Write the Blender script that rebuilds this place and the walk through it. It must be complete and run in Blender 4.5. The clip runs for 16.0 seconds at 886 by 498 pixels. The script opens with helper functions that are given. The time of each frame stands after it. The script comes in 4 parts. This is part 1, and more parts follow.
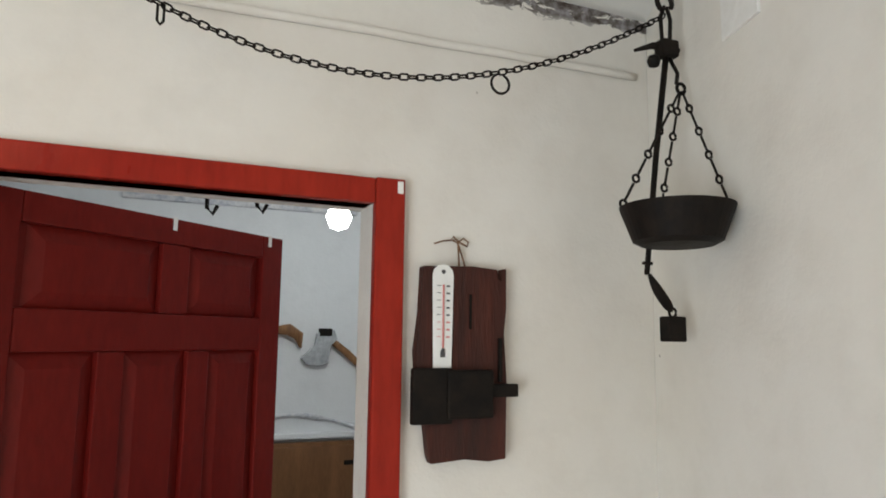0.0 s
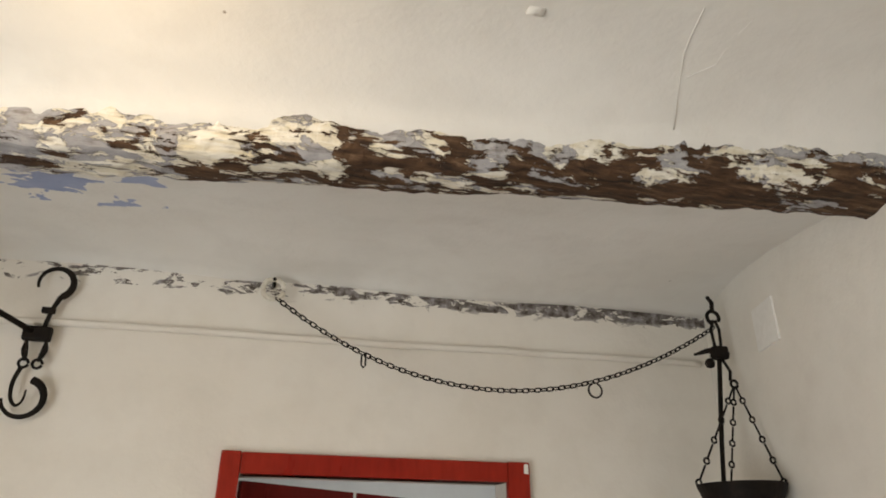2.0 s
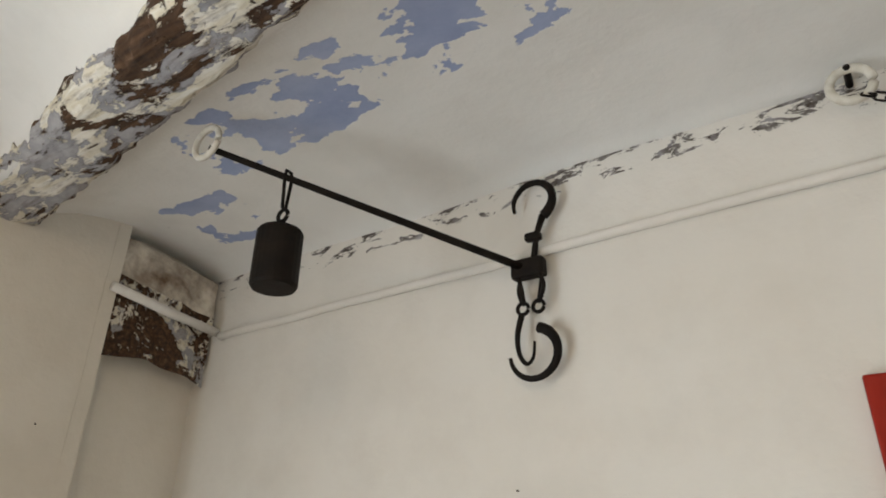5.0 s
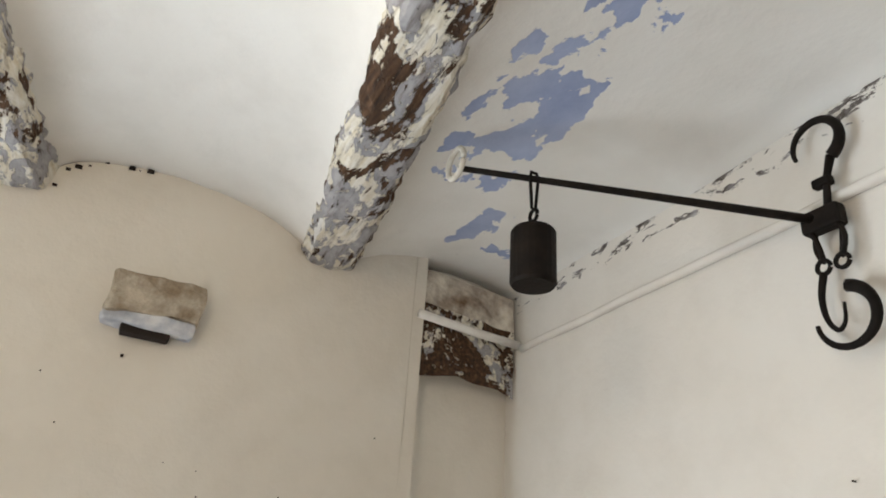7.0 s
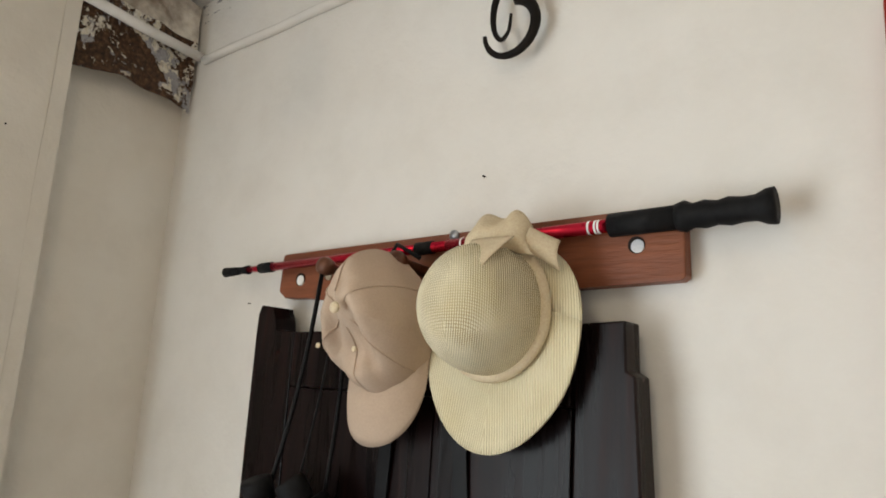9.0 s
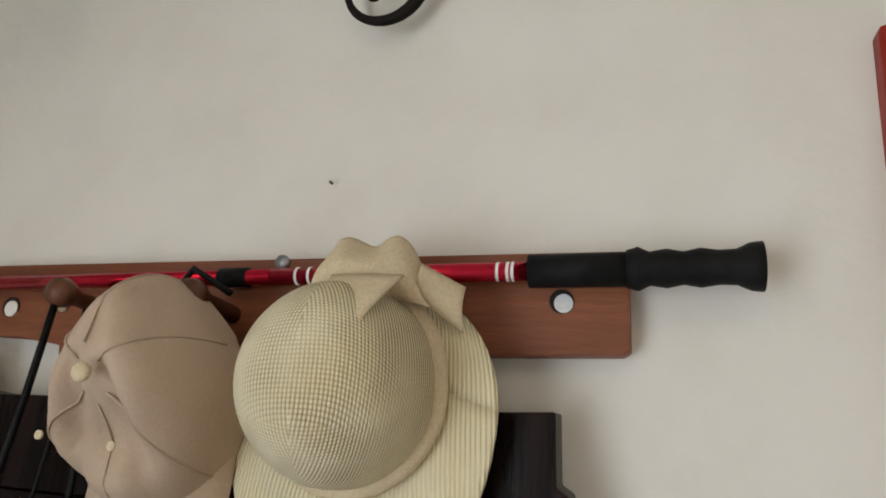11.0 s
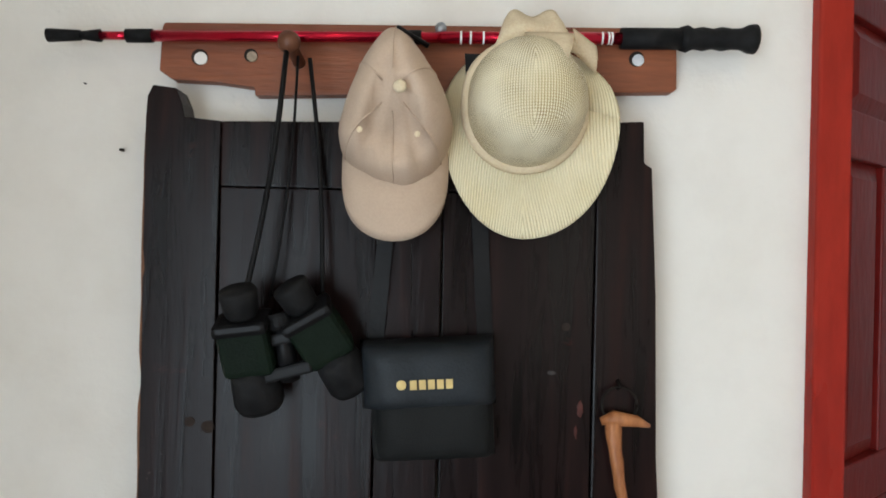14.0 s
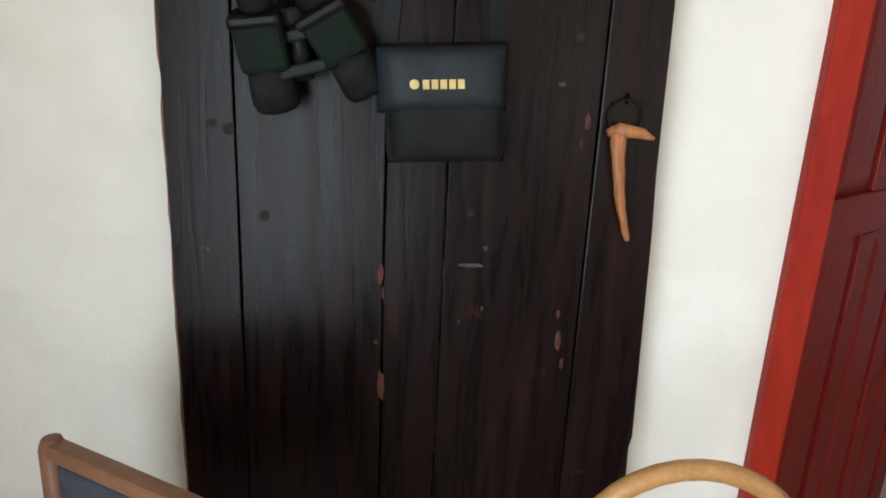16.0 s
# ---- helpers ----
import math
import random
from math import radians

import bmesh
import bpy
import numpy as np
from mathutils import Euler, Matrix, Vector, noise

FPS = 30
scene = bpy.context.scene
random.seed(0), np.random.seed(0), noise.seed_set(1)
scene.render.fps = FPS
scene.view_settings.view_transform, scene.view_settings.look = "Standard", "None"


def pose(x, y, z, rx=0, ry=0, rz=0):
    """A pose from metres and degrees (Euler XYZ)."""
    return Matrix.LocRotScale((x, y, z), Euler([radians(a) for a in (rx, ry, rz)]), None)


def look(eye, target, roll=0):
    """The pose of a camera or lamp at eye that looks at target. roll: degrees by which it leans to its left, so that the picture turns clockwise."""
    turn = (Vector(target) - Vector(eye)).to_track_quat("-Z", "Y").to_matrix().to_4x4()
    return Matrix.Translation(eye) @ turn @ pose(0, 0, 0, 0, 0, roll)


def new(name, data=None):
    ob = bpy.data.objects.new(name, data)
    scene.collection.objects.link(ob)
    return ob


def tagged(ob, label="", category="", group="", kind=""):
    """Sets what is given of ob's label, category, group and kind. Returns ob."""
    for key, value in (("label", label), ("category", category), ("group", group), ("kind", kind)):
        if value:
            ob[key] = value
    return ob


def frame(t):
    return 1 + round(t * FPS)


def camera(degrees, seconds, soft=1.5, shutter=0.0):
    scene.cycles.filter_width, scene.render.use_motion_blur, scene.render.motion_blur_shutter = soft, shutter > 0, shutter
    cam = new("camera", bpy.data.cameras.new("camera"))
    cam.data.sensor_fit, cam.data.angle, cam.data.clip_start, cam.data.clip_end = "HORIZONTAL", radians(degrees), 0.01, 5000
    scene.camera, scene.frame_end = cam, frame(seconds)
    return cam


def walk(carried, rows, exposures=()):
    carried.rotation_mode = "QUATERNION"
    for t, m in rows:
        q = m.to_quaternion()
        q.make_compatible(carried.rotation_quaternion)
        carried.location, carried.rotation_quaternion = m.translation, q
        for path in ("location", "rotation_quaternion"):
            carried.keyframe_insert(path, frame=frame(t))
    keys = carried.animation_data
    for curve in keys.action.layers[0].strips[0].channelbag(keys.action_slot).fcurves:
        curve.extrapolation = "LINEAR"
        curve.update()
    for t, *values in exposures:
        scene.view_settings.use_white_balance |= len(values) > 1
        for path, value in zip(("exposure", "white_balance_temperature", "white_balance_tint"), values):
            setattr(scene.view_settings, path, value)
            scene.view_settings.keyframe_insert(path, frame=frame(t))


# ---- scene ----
cam = camera(66.1, 16.0, soft=1.8)
PATH = [
    (0, (0.406, -1.473, 1.737), (1.174, 0.355, 1.999), 0.7),
    (0.5, (0.312, -1.677, 1.791), (1.07, 0.128, 2.202), 1.1),
    (1, (0.154, -1.86, 1.798), (0.971, -0.11, 2.318), 0.8),
    (1.5, (0.083, -1.993, 1.841), (0.809, -0.273, 2.558), -0.2),
    (2, (0.091, -2.057, 1.829), (0.566, -0.3, 2.657), 0.3),
    (2.5, (0.097, -2.13, 1.834), (0.27, -0.318, 2.662), 1.0),
    (3, (-0.081, -2.086, 1.816), (-0.172, -0.246, 2.597), -0.0),
    (3.5, (-0.162, -1.905, 1.816), (-0.409, -0.065, 2.559), -1.4),
    (6, (0.15, -0.932, 1.827), (-1.304, 0.05, 2.788), 3.9),
    (6.5, (0.14, -0.968, 1.819), (-1.425, -0.178, 2.782), 4.0),
    (7, (0.105, -1.046, 1.784), (-1.507, -0.264, 2.672), 4.1),
    (7.5, (0.071, -1.007, 1.703), (-1.57, -0.117, 2.42), 3.6),
    (8, (0.049, -0.961, 1.642), (-1.485, 0.193, 2.206), 4.2),
    (8.5, (0.045, -0.918, 1.614), (-1.393, 0.396, 2.072), 4.8),
    (9, (0.07, -0.904, 1.627), (-1.151, 0.634, 2.006), 3.3),
    (9.2, (0.062, -0.898, 1.63), (-1.110, 0.682, 1.987), 3.2),
    (11.3, (-0.3, -0.684, 1.706), (-0.772, 1.191, 2.22), 3.0),
    (11.5, (-0.372, -0.693, 1.708), (-0.786, 1.196, 2.218), 2.3),
    (12, (-0.528, -0.765, 1.68), (-0.857, 1.151, 2.147), 2.3),
    (12.5, (-0.543, -0.883, 1.64), (-0.848, 1.052, 2.047), 3.1),
    (13, (-0.521, -1.039, 1.613), (-0.799, 0.92, 1.903), 2.4),
    (13.5, (-0.56, -1.094, 1.567), (-0.661, 0.892, 1.78), 1.3),
    (14, (-0.607, -1.107, 1.512), (-0.573, 0.893, 1.516), 1.3),
    (14.5, (-0.599, -1.113, 1.484), (-0.516, 0.879, 1.333), 0.9),
    (15, (-0.59, -1.105, 1.453), (-0.535, 0.876, 1.186), 1.0),
    (15.5, (-0.584, -1.124, 1.421), (-0.573, 0.84, 1.043), 1.5),
    (16, (-0.599, -1.154, 1.373), (-0.587, 0.765, 0.811), 2.7),
]
walk(cam, [(t, look(eye, target, roll)) for t, eye, target, roll in PATH],
     [(0, -0.33, 7010, 9), (1, -0.36, 7810, 14), (1.5, -0.58, 7910, 13), (2.5, -0.88, 7960, 11), (3, -0.97, 7510, 10), (3.5, -0.94, 7360, 10), (6, -0.46, 7060, 10), (7, -0.33, 6960, 10), (8, -0.47, 7210, 11), (9, -0.41, 7110, 10), (11.5, -0.79, 7030, 10), (12.3, -0.59, 7030, 10), (13, -0.48, 6980, 9), (14, -0.25, 6530, 8), (14.5, -0.11, 6430, 7), (16, 0.09, 6610, 7)])

# ---- world, lights ----
world = bpy.data.worlds.new("sky")
scene.world = world
world.use_nodes = True
wn = world.node_tree
sky = wn.nodes.new("ShaderNodeTexSky")
sky.sky_type, sky.sun_disc, sky.sun_elevation, sky.sun_rotation = "NISHITA", False, radians(40), radians(200)
wn.links.new(sky.outputs[0], wn.nodes["Background"].inputs[0])
wn.nodes["Background"].inputs[1].default_value = 0.1


def area_lamp(name, m, w, h, watts, colour):
    d = bpy.data.lights.new(name, "AREA")
    d.shape, d.size, d.size_y, d.energy, d.color = "RECTANGLE", w, h, watts, colour
    ob = new(name, d)
    ob.matrix_world = m
    return ob


def point_lamp(name, place, watts, colour, size):
    d = bpy.data.lights.new(name, "POINT")
    d.energy, d.color, d.shadow_soft_size = watts, colour, size
    ob = new(name, d)
    ob.location = place
    return ob


LAMP = Vector((-0.25, -1.37, 2.609))
# daylight through the window of the left wall, an added fill from behind, the ceiling lamp, the next room's bulb
area_lamp("window_daylight", look((-1.54, -2.4, 1.08), (0, -1.6, 1.6)), 1.75, 1.85, 97, (0.75, 0.875, 1.0))
# added soft fill, no source known behind
area_lamp("rear_fill", look((0.75, -5.15, 1.2), (0.6, 0, 1.7)), 0.9, 1.7, 16, (1.0, 0.96, 0.92))
point_lamp("ceiling_lamp_light", LAMP + Vector((0, 0, -0.14)), 6.0, (1.0, 0.80, 0.56), 0.05)

# ---- materials ----


def mat(name, rough=0.6, metal=0.0, gloss=0.35):
    m = bpy.data.materials.new(name)
    m.use_nodes = True
    n, l = m.node_tree.nodes, m.node_tree.links
    b = n["Principled BSDF"]
    b.inputs["Roughness"].default_value, b.inputs["Metallic"].default_value = rough, metal
    b.inputs["Specular IOR Level"].default_value = gloss
    return m, n, l, b


def coords(n, l, scale=(1, 1, 1), rot=(0, 0, 0), place="Object"):
    tc, mp = n.new("ShaderNodeTexCoord"), n.new("ShaderNodeMapping")
    mp.inputs["Scale"].default_value, mp.inputs["Rotation"].default_value = scale, rot
    l.new(tc.outputs[place], mp.inputs["Vector"])
    return mp.outputs[0]


def noise_tex(n, l, vec, scale, detail=4, rough=0.55, distort=0.0):
    t = n.new("ShaderNodeTexNoise")
    t.inputs["Scale"].default_value, t.inputs["Detail"].default_value = scale, detail
    t.inputs["Roughness"].default_value, t.inputs["Distortion"].default_value = rough, distort
    l.new(vec, t.inputs["Vector"])
    return t.outputs["Fac"]


def ramp(n, l, fac, stops, constant=False):
    r = n.new("ShaderNodeValToRGB")
    r.color_ramp.interpolation = "CONSTANT" if constant else "LINEAR"
    while len(r.color_ramp.elements) < len(stops):
        r.color_ramp.elements.new(0.5)
    for e, (p, c) in zip(r.color_ramp.elements, stops):
        e.position, e.color = p, (*c, 1) if len(c) == 3 else c
    l.new(fac, r.inputs[0])
    return r.outputs[0]


def mix(n, l, fac, a, b, kind="MIX"):
    m = n.new("ShaderNodeMix")
    m.data_type, m.blend_type = "RGBA", kind
    for sock, v in ((m.inputs[0], fac), (m.inputs[6], a), (m.inputs[7], b)):
        if isinstance(v, (int, float)):
            sock.default_value = v
        elif isinstance(v, tuple):
            sock.default_value = (*v, 1)
        else:
            l.new(v, sock)
    return m.outputs[2]


def maths(n, l, op, a, b=0.0, clamp=False):
    m = n.new("ShaderNodeMath")
    m.operation, m.use_clamp = op, clamp
    for sock, v in ((m.inputs[0], a), (m.inputs[1], b)):
        if isinstance(v, (int, float)):
            sock.default_value = v
        else:
            l.new(v, sock)
    return m.outputs[0]


def bump(n, l, b, height, strength=0.3, distance=0.01):
    k = n.new("ShaderNodeBump")
    k.inputs["Strength"].default_value, k.inputs["Distance"].default_value = strength, distance
    l.new(height, k.inputs["Height"])
    l.new(k.outputs[0], b.inputs["Normal"])


def simple(name, c1, c2, scale=8, rough=0.6, metal=0.0, bumps=0.2, stretch=(1, 1, 1), fine=60, dist=0.004, gloss=0.35, grain=0.25):
    m, n, l, b = mat(name, rough, metal, gloss)
    v = coords(n, l, stretch)
    a = noise_tex(n, l, v, scale, 5)
    f = noise_tex(n, l, v, fine, 3)
    c = ramp(n, l, a, [(0.3, c1), (0.7, c2)])
    c = mix(n, l, grain, c, ramp(n, l, f, [(0.3, (0.25, 0.25, 0.25)), (0.7, (0.75, 0.75, 0.75))]), "OVERLAY")
    l.new(c, b.inputs["Base Color"])
    l.new(ramp(n, l, a, [(0.3, (rough - 0.07,) * 3), (0.7, (min(1, rough + 0.1),) * 3)]), b.inputs["Roughness"])
    bump(n, l, b, maths(n, l, "ADD", a, f), bumps, dist)
    return m


def band(n, l, value, centre, half, soft):
    d = maths(n, l, "ABSOLUTE", maths(n, l, "SUBTRACT", value, centre))
    return maths(n, l, "DIVIDE", maths(n, l, "SUBTRACT", half + soft, d), soft, True)


def plaster(name, base, stain, blue=False, seam=False):
    """Old lime-washed plaster, uneven and hand-trowelled."""
    m, n, l, b = mat(name, 0.8)
    v = coords(n, l)
    big = noise_tex(n, l, v, 1.6, 4)
    mid = noise_tex(n, l, v, 7, 5, 0.6)
    fine = noise_tex(n, l, v, 90, 3)
    c = mix(n, l, ramp(n, l, big, [(0.35, (0, 0, 0)), (0.75, (0.55, 0.55, 0.55))]), base, stain)
    c = mix(n, l, ramp(n, l, mid, [(0.45, (0, 0, 0)), (0.8, (0.3, 0.3, 0.3))]), c, tuple(x * 0.8 for x in stain))
    spots = noise_tex(n, l, v, 22, 2, 0.4)
    c = mix(n, l, ramp(n, l, spots, [(0.80, (0, 0, 0)), (0.82, (0.75, 0.75, 0.75))]), c, (0.16, 0.12, 0.08))
    height = maths(n, l, "ADD", maths(n, l, "MULTIPLY", mid, 1.2), maths(n, l, "MULTIPLY", fine, 0.16))
    sep = n.new("ShaderNodeSeparateXYZ")
    l.new(v, sep.inputs[0])
    if blue:
        # an old blue coat where the lime-wash has flaked away
        patch = noise_tex(n, l, coords(n, l, (1.0, 1.25, 1.0)), 8.5, 5, 0.55, 0.25)
        along = band(n, l, sep.outputs[0], -0.62, 0.42, 0.25)
        edge = maths(n, l, "ADD", sep.outputs[1], maths(n, l, "MULTIPLY", sep.outputs[0], 0.05))
        across = band(n, l, edge, -0.50, 0.10, 0.12)
        k = maths(n, l, "MULTIPLY", along, across)
        corner = maths(n, l, "MULTIPLY", band(n, l, sep.outputs[0], -1.25, 0.10, 0.15), band(n, l, sep.outputs[1], -0.22, 0.10, 0.12))
        k = maths(n, l, "MAXIMUM", k, corner)
        lift = maths(n, l, "MULTIPLY", maths(n, l, "ADD", patch, 0.16), k)
        mask = ramp(n, l, lift, [(0.655, (0, 0, 0)), (0.665, (1, 1, 1))])
        tone = ramp(n, l, mid, [(0.3, (0.28, 0.34, 0.53)), (0.7, (0.42, 0.48, 0.65))])
        c = mix(n, l, mask, c, tone)
        height = maths(n, l, "SUBTRACT", height, maths(n, l, "MULTIPLY", mask, 0.25))
    if seam:
        # flaked, mouldy strip where wall and vault meet
        line = band(n, l, maths(n, l, "SUBTRACT", sep.outputs[2], maths(n, l, "MULTIPLY", sep.outputs[0], 0.022)), 2.607, 0.036, 0.03)
        flakes = noise_tex(n, l, coords(n, l, (1, 1, 2.4)), 13, 7, 0.7, 0.5)
        right = ramp(n, l, maths(n, l, "MULTIPLY", maths(n, l, "ADD", sep.outputs[0], 1.2), 0.4), [(0.3, (0.0, 0.0, 0.0)), (0.9, (0.11, 0.11, 0.11))])
        lift = maths(n, l, "ADD", maths(n, l, "ADD", flakes, right), maths(n, l, "MULTIPLY", line, 0.2))
        mask = ramp(n, l, lift, [(0.75, (0, 0, 0)), (0.765, (1, 1, 1))])
        mask = maths(n, l, "MULTIPLY", mask, line)
        dark = ramp(n, l, noise_tex(n, l, v, 40, 4), [(0.35, (0.05, 0.035, 0.025)), (0.5, (0.16, 0.14, 0.13)), (0.65, (0.30, 0.28, 0.29))])
        c = mix(n, l, mask, c, dark)
        height = maths(n, l, "SUBTRACT", height, maths(n, l, "MULTIPLY", mask, 0.3))
    l.new(c, b.inputs["Base Color"])
    bump(n, l, b, height, 0.32, 0.012)
    return m


def peeling(name, axis_scale=(1, 1, 1)):
    """A timber under many flaking coats: bare brown wood, grey-blue and white lime."""
    m, n, l, b = mat(name, 0.82)
    v = coords(n, l, (0.55, 1.2, 1.2))
    a = noise_tex(n, l, v, 13, 9, 0.68, 0.5)
    a2 = noise_tex(n, l, coords(n, l, (0.6, 1.2, 1.2), (0, 0, 0.7)), 16, 9, 0.66, 0.5)
    big = noise_tex(n, l, v, 2.2, 3)
    grain = noise_tex(n, l, coords(n, l, (6, 60, 60)), 1.5, 5)
    wood = ramp(n, l, grain, [(0.3, (0.018, 0.010, 0.006)), (0.55, (0.085, 0.043, 0.022)), (0.8, (0.22, 0.14, 0.085))])
    grey = ramp(n, l, a2, [(0.35, (0.20, 0.20, 0.225)), (0.65, (0.42, 0.41, 0.42))])
    white = ramp(n, l, grain, [(0.3, (0.62, 0.55, 0.40)), (0.6, (0.78, 0.75, 0.68))])
    sep = n.new("ShaderNodeSeparateXYZ")
    l.new(coords(n, l), sep.inputs[0])
    towards = ramp(n, l, maths(n, l, "MULTIPLY", maths(n, l, "ADD", sep.outputs[0], 1.5), 0.33), [(0.0, (0.0,) * 3), (0.35, (0.05,) * 3), (1.0, (0.085,) * 3)])
    wlift = maths(n, l, "ADD", a, towards)
    wlift = maths(n, l, "ADD", wlift, maths(n, l, "MULTIPLY", maths(n, l, "SUBTRACT", big, 0.5), 0.36))
    fibre = noise_tex(n, l, coords(n, l, (7, 46, 46)), 1.6, 6, 0.65)
    wlift = maths(n, l, "ADD", wlift, maths(n, l, "MULTIPLY", maths(n, l, "SUBTRACT", fibre, 0.5), 0.34))
    under = maths(n, l, "MINIMUM", maths(n, l, "MULTIPLY", maths(n, l, "SUBTRACT", 2.548, sep.outputs[2]), 1.5), 0.05)
    wlift = maths(n, l, "ADD", wlift, maths(n, l, "MULTIPLY", under, maths(n, l, "ADD", maths(n, l, "MULTIPLY", towards, 11.0), 0.1)))
    mwood = ramp(n, l, wlift, [(0.575, (0, 0, 0)), (0.59, (1, 1, 1))])
    mgrey = ramp(n, l, a2, [(0.50, (0, 0, 0)), (0.515, (1, 1, 1))])
    c = mix(n, l, mgrey, white, grey)
    c = mix(n, l, maths(n, l, "MULTIPLY", ramp(n, l, fibre, [(0.52, (0, 0, 0)), (0.66, (1, 1, 1))]), 0.55), c, (0.12, 0.085, 0.06))
    c = mix(n, l, mwood, c, wood)
    l.new(c, b.inputs["Base Color"])
    h = maths(n, l, "ADD", maths(n, l, "MULTIPLY", mwood, -0.7), maths(n, l, "MULTIPLY", mgrey, -0.35))
    h = maths(n, l, "ADD", h, maths(n, l, "MULTIPLY", grain, 0.35))
    bump(n, l, b, h, 0.9, 0.006)
    return m


def weave(name, c1, c2, pitch, cross):
    """Open straw mesh; cross says how strongly the second set of threads shows."""
    m, n, l, b = mat(name, 0.75)
    v = coords(n, l)
    split, joined = n.new("ShaderNodeSeparateXYZ"), n.new("ShaderNodeCombineXYZ")
    l.new(v, split.inputs[0])
    depth = maths(n, l, "MULTIPLY", maths(n, l, "ADD", split.outputs[1], 0.19), 0.8)
    for k in (0, 2):
        reach = maths(n, l, "ADD", maths(n, l, "ABSOLUTE", split.outputs[k]), depth)
        l.new(maths(n, l, "MULTIPLY", reach, maths(n, l, "SIGN", split.outputs[k])), joined.inputs[k])
    waves = []
    for axis in ("X", "Z"):
        w = n.new("ShaderNodeTexWave")
        w.bands_direction = axis
        w.inputs["Scale"].default_value, w.inputs["Distortion"].default_value = pitch, 0.5
        w.inputs["Detail Scale"].default_value = 0.4
        l.new(joined.outputs[0], w.inputs["Vector"])
        waves.append(w.outputs["Fac"])
    second = maths(n, l, "ADD", maths(n, l, "MULTIPLY", waves[1], cross), 1 - cross)
    k = maths(n, l, "MULTIPLY", waves[0], second)
    big = noise_tex(n, l, v, 16, 4)
    fade = ramp(n, l, noise_tex(n, l, v, 11, 2), [(0.33, (0.25,) * 3), (0.58, (1, 1, 1))])
    hole = maths(n, l, "MULTIPLY", ramp(n, l, k, [(0.12, (1, 1, 1)), (0.38, (0, 0, 0))]), fade)
    c = mix(n, l, hole, c1, c2)
    c = mix(n, l, ramp(n, l, big, [(0.4, (0, 0, 0)), (0.8, (0.45, 0.45, 0.45))]), c, (0.70, 0.57, 0.30))
    l.new(c, b.inputs["Base Color"])
    bump(n, l, b, k, 0.7, 0.002)
    return m


def old_plank(name, tint=0.0):
    m, n, l, b = mat(name, 0.4, 0.0, 0.125)
    info = n.new("ShaderNodeObjectInfo")
    tc = n.new("ShaderNodeTexCoord")
    add = n.new("ShaderNodeVectorMath")
    add.operation = "MULTIPLY_ADD"
    l.new(info.outputs["Random"], add.inputs[0])
    add.inputs[1].default_value = (7, 3, 5)
    l.new(tc.outputs["Object"], add.inputs[2])
    mp = n.new("ShaderNodeMapping")
    mp.inputs["Scale"].default_value = (14, 14, 1.1)
    l.new(add.outputs[0], mp.inputs[0])
    g = noise_tex(n, l, mp.outputs[0], 2.6, 6, 0.6, 0.6)
    w = noise_tex(n, l, add.outputs[0], 13, 6, 0.66, 0.4)
    c = ramp(n, l, g, [(0.3, (0.002, 0.0015, 0.0015)), (0.55, (0.009, 0.0040, 0.0040)), (0.78, (0.024, 0.0085, 0.0065))])
    c = mix(n, l, ramp(n, l, w, [(0.66, (0, 0, 0)), (0.72, (0.6, 0.6, 0.6))]), c, (0.045, 0.012, 0.009))
    chip = noise_tex(n, l, add.outputs[0], 38, 3, 0.5)
    c = mix(n, l, ramp(n, l, chip, [(0.76, (0, 0, 0)), (0.775, (0.5, 0.5, 0.5))]), c, (0.16, 0.12, 0.10))
    l.new(c, b.inputs["Base Color"])
    l.new(ramp(n, l, g, [(0.3, (0.22,) * 3), (0.7, (0.36,) * 3)]), b.inputs["Roughness"])
    bump(n, l, b, maths(n, l, "ADD", g, maths(n, l, "MULTIPLY", w, 0.5)), 0.28, 0.003)
    return m


WALL = plaster("lime_plaster_wall", (0.78, 0.75, 0.70), (0.69, 0.63, 0.55), seam=True)
EASTW = plaster("lime_plaster_east", (0.78, 0.75, 0.70), (0.70, 0.64, 0.56))
SIDE = plaster("lime_plaster_side", (0.77, 0.73, 0.66), (0.67, 0.60, 0.50))
VAULT = plaster("lime_plaster_vault", (0.82, 0.81, 0.78), (0.72, 0.69, 0.64), blue=True)
COOLW = plaster("white_plaster_next_room", (0.78, 0.80, 0.82), (0.70, 0.72, 0.74))
PEEL = peeling("peeling_beam_paint")
STUBM = simple("worn_stub_timber", (0.22, 0.16, 0.10), (0.58, 0.52, 0.43), 22, 0.85, 0, 0.8, fine=110)
GREYL = simple("grey_lime_coat", (0.40, 0.43, 0.50), (0.76, 0.76, 0.76), 20, 0.85, 0, 0.6)
PATCHY = simple("stained_patchy_plaster", (0.17, 0.11, 0.07), (0.80, 0.75, 0.66), 13, 0.85, 0, 0.7, fine=70)
# near-black: paints shade inside holes, also colours the dark plaster chips
CAVITY = simple("cavity_shade_and_chips", (0.012, 0.008, 0.006), (0.03, 0.02, 0.016), 12, 0.95)
RED = simple("red_varnished_frame", (0.25, 0.015, 0.010), (0.33, 0.026, 0.014), 5, 0.30, 0, 0.25, (1, 1, 0.25), 50, gloss=0.12)
LEAF = simple("dark_red_door_paint", (0.115, 0.008, 0.007), (0.165, 0.013, 0.010), 4, 0.34, 0, 0.25, (1, 1, 0.3), 60, gloss=0.12)
IRON = simple("black_forged_iron", (0.006, 0.005, 0.0045), (0.018, 0.013, 0.010), 25, 0.6, 0.0, 0.4, fine=120, dist=0.002, gloss=0.12)
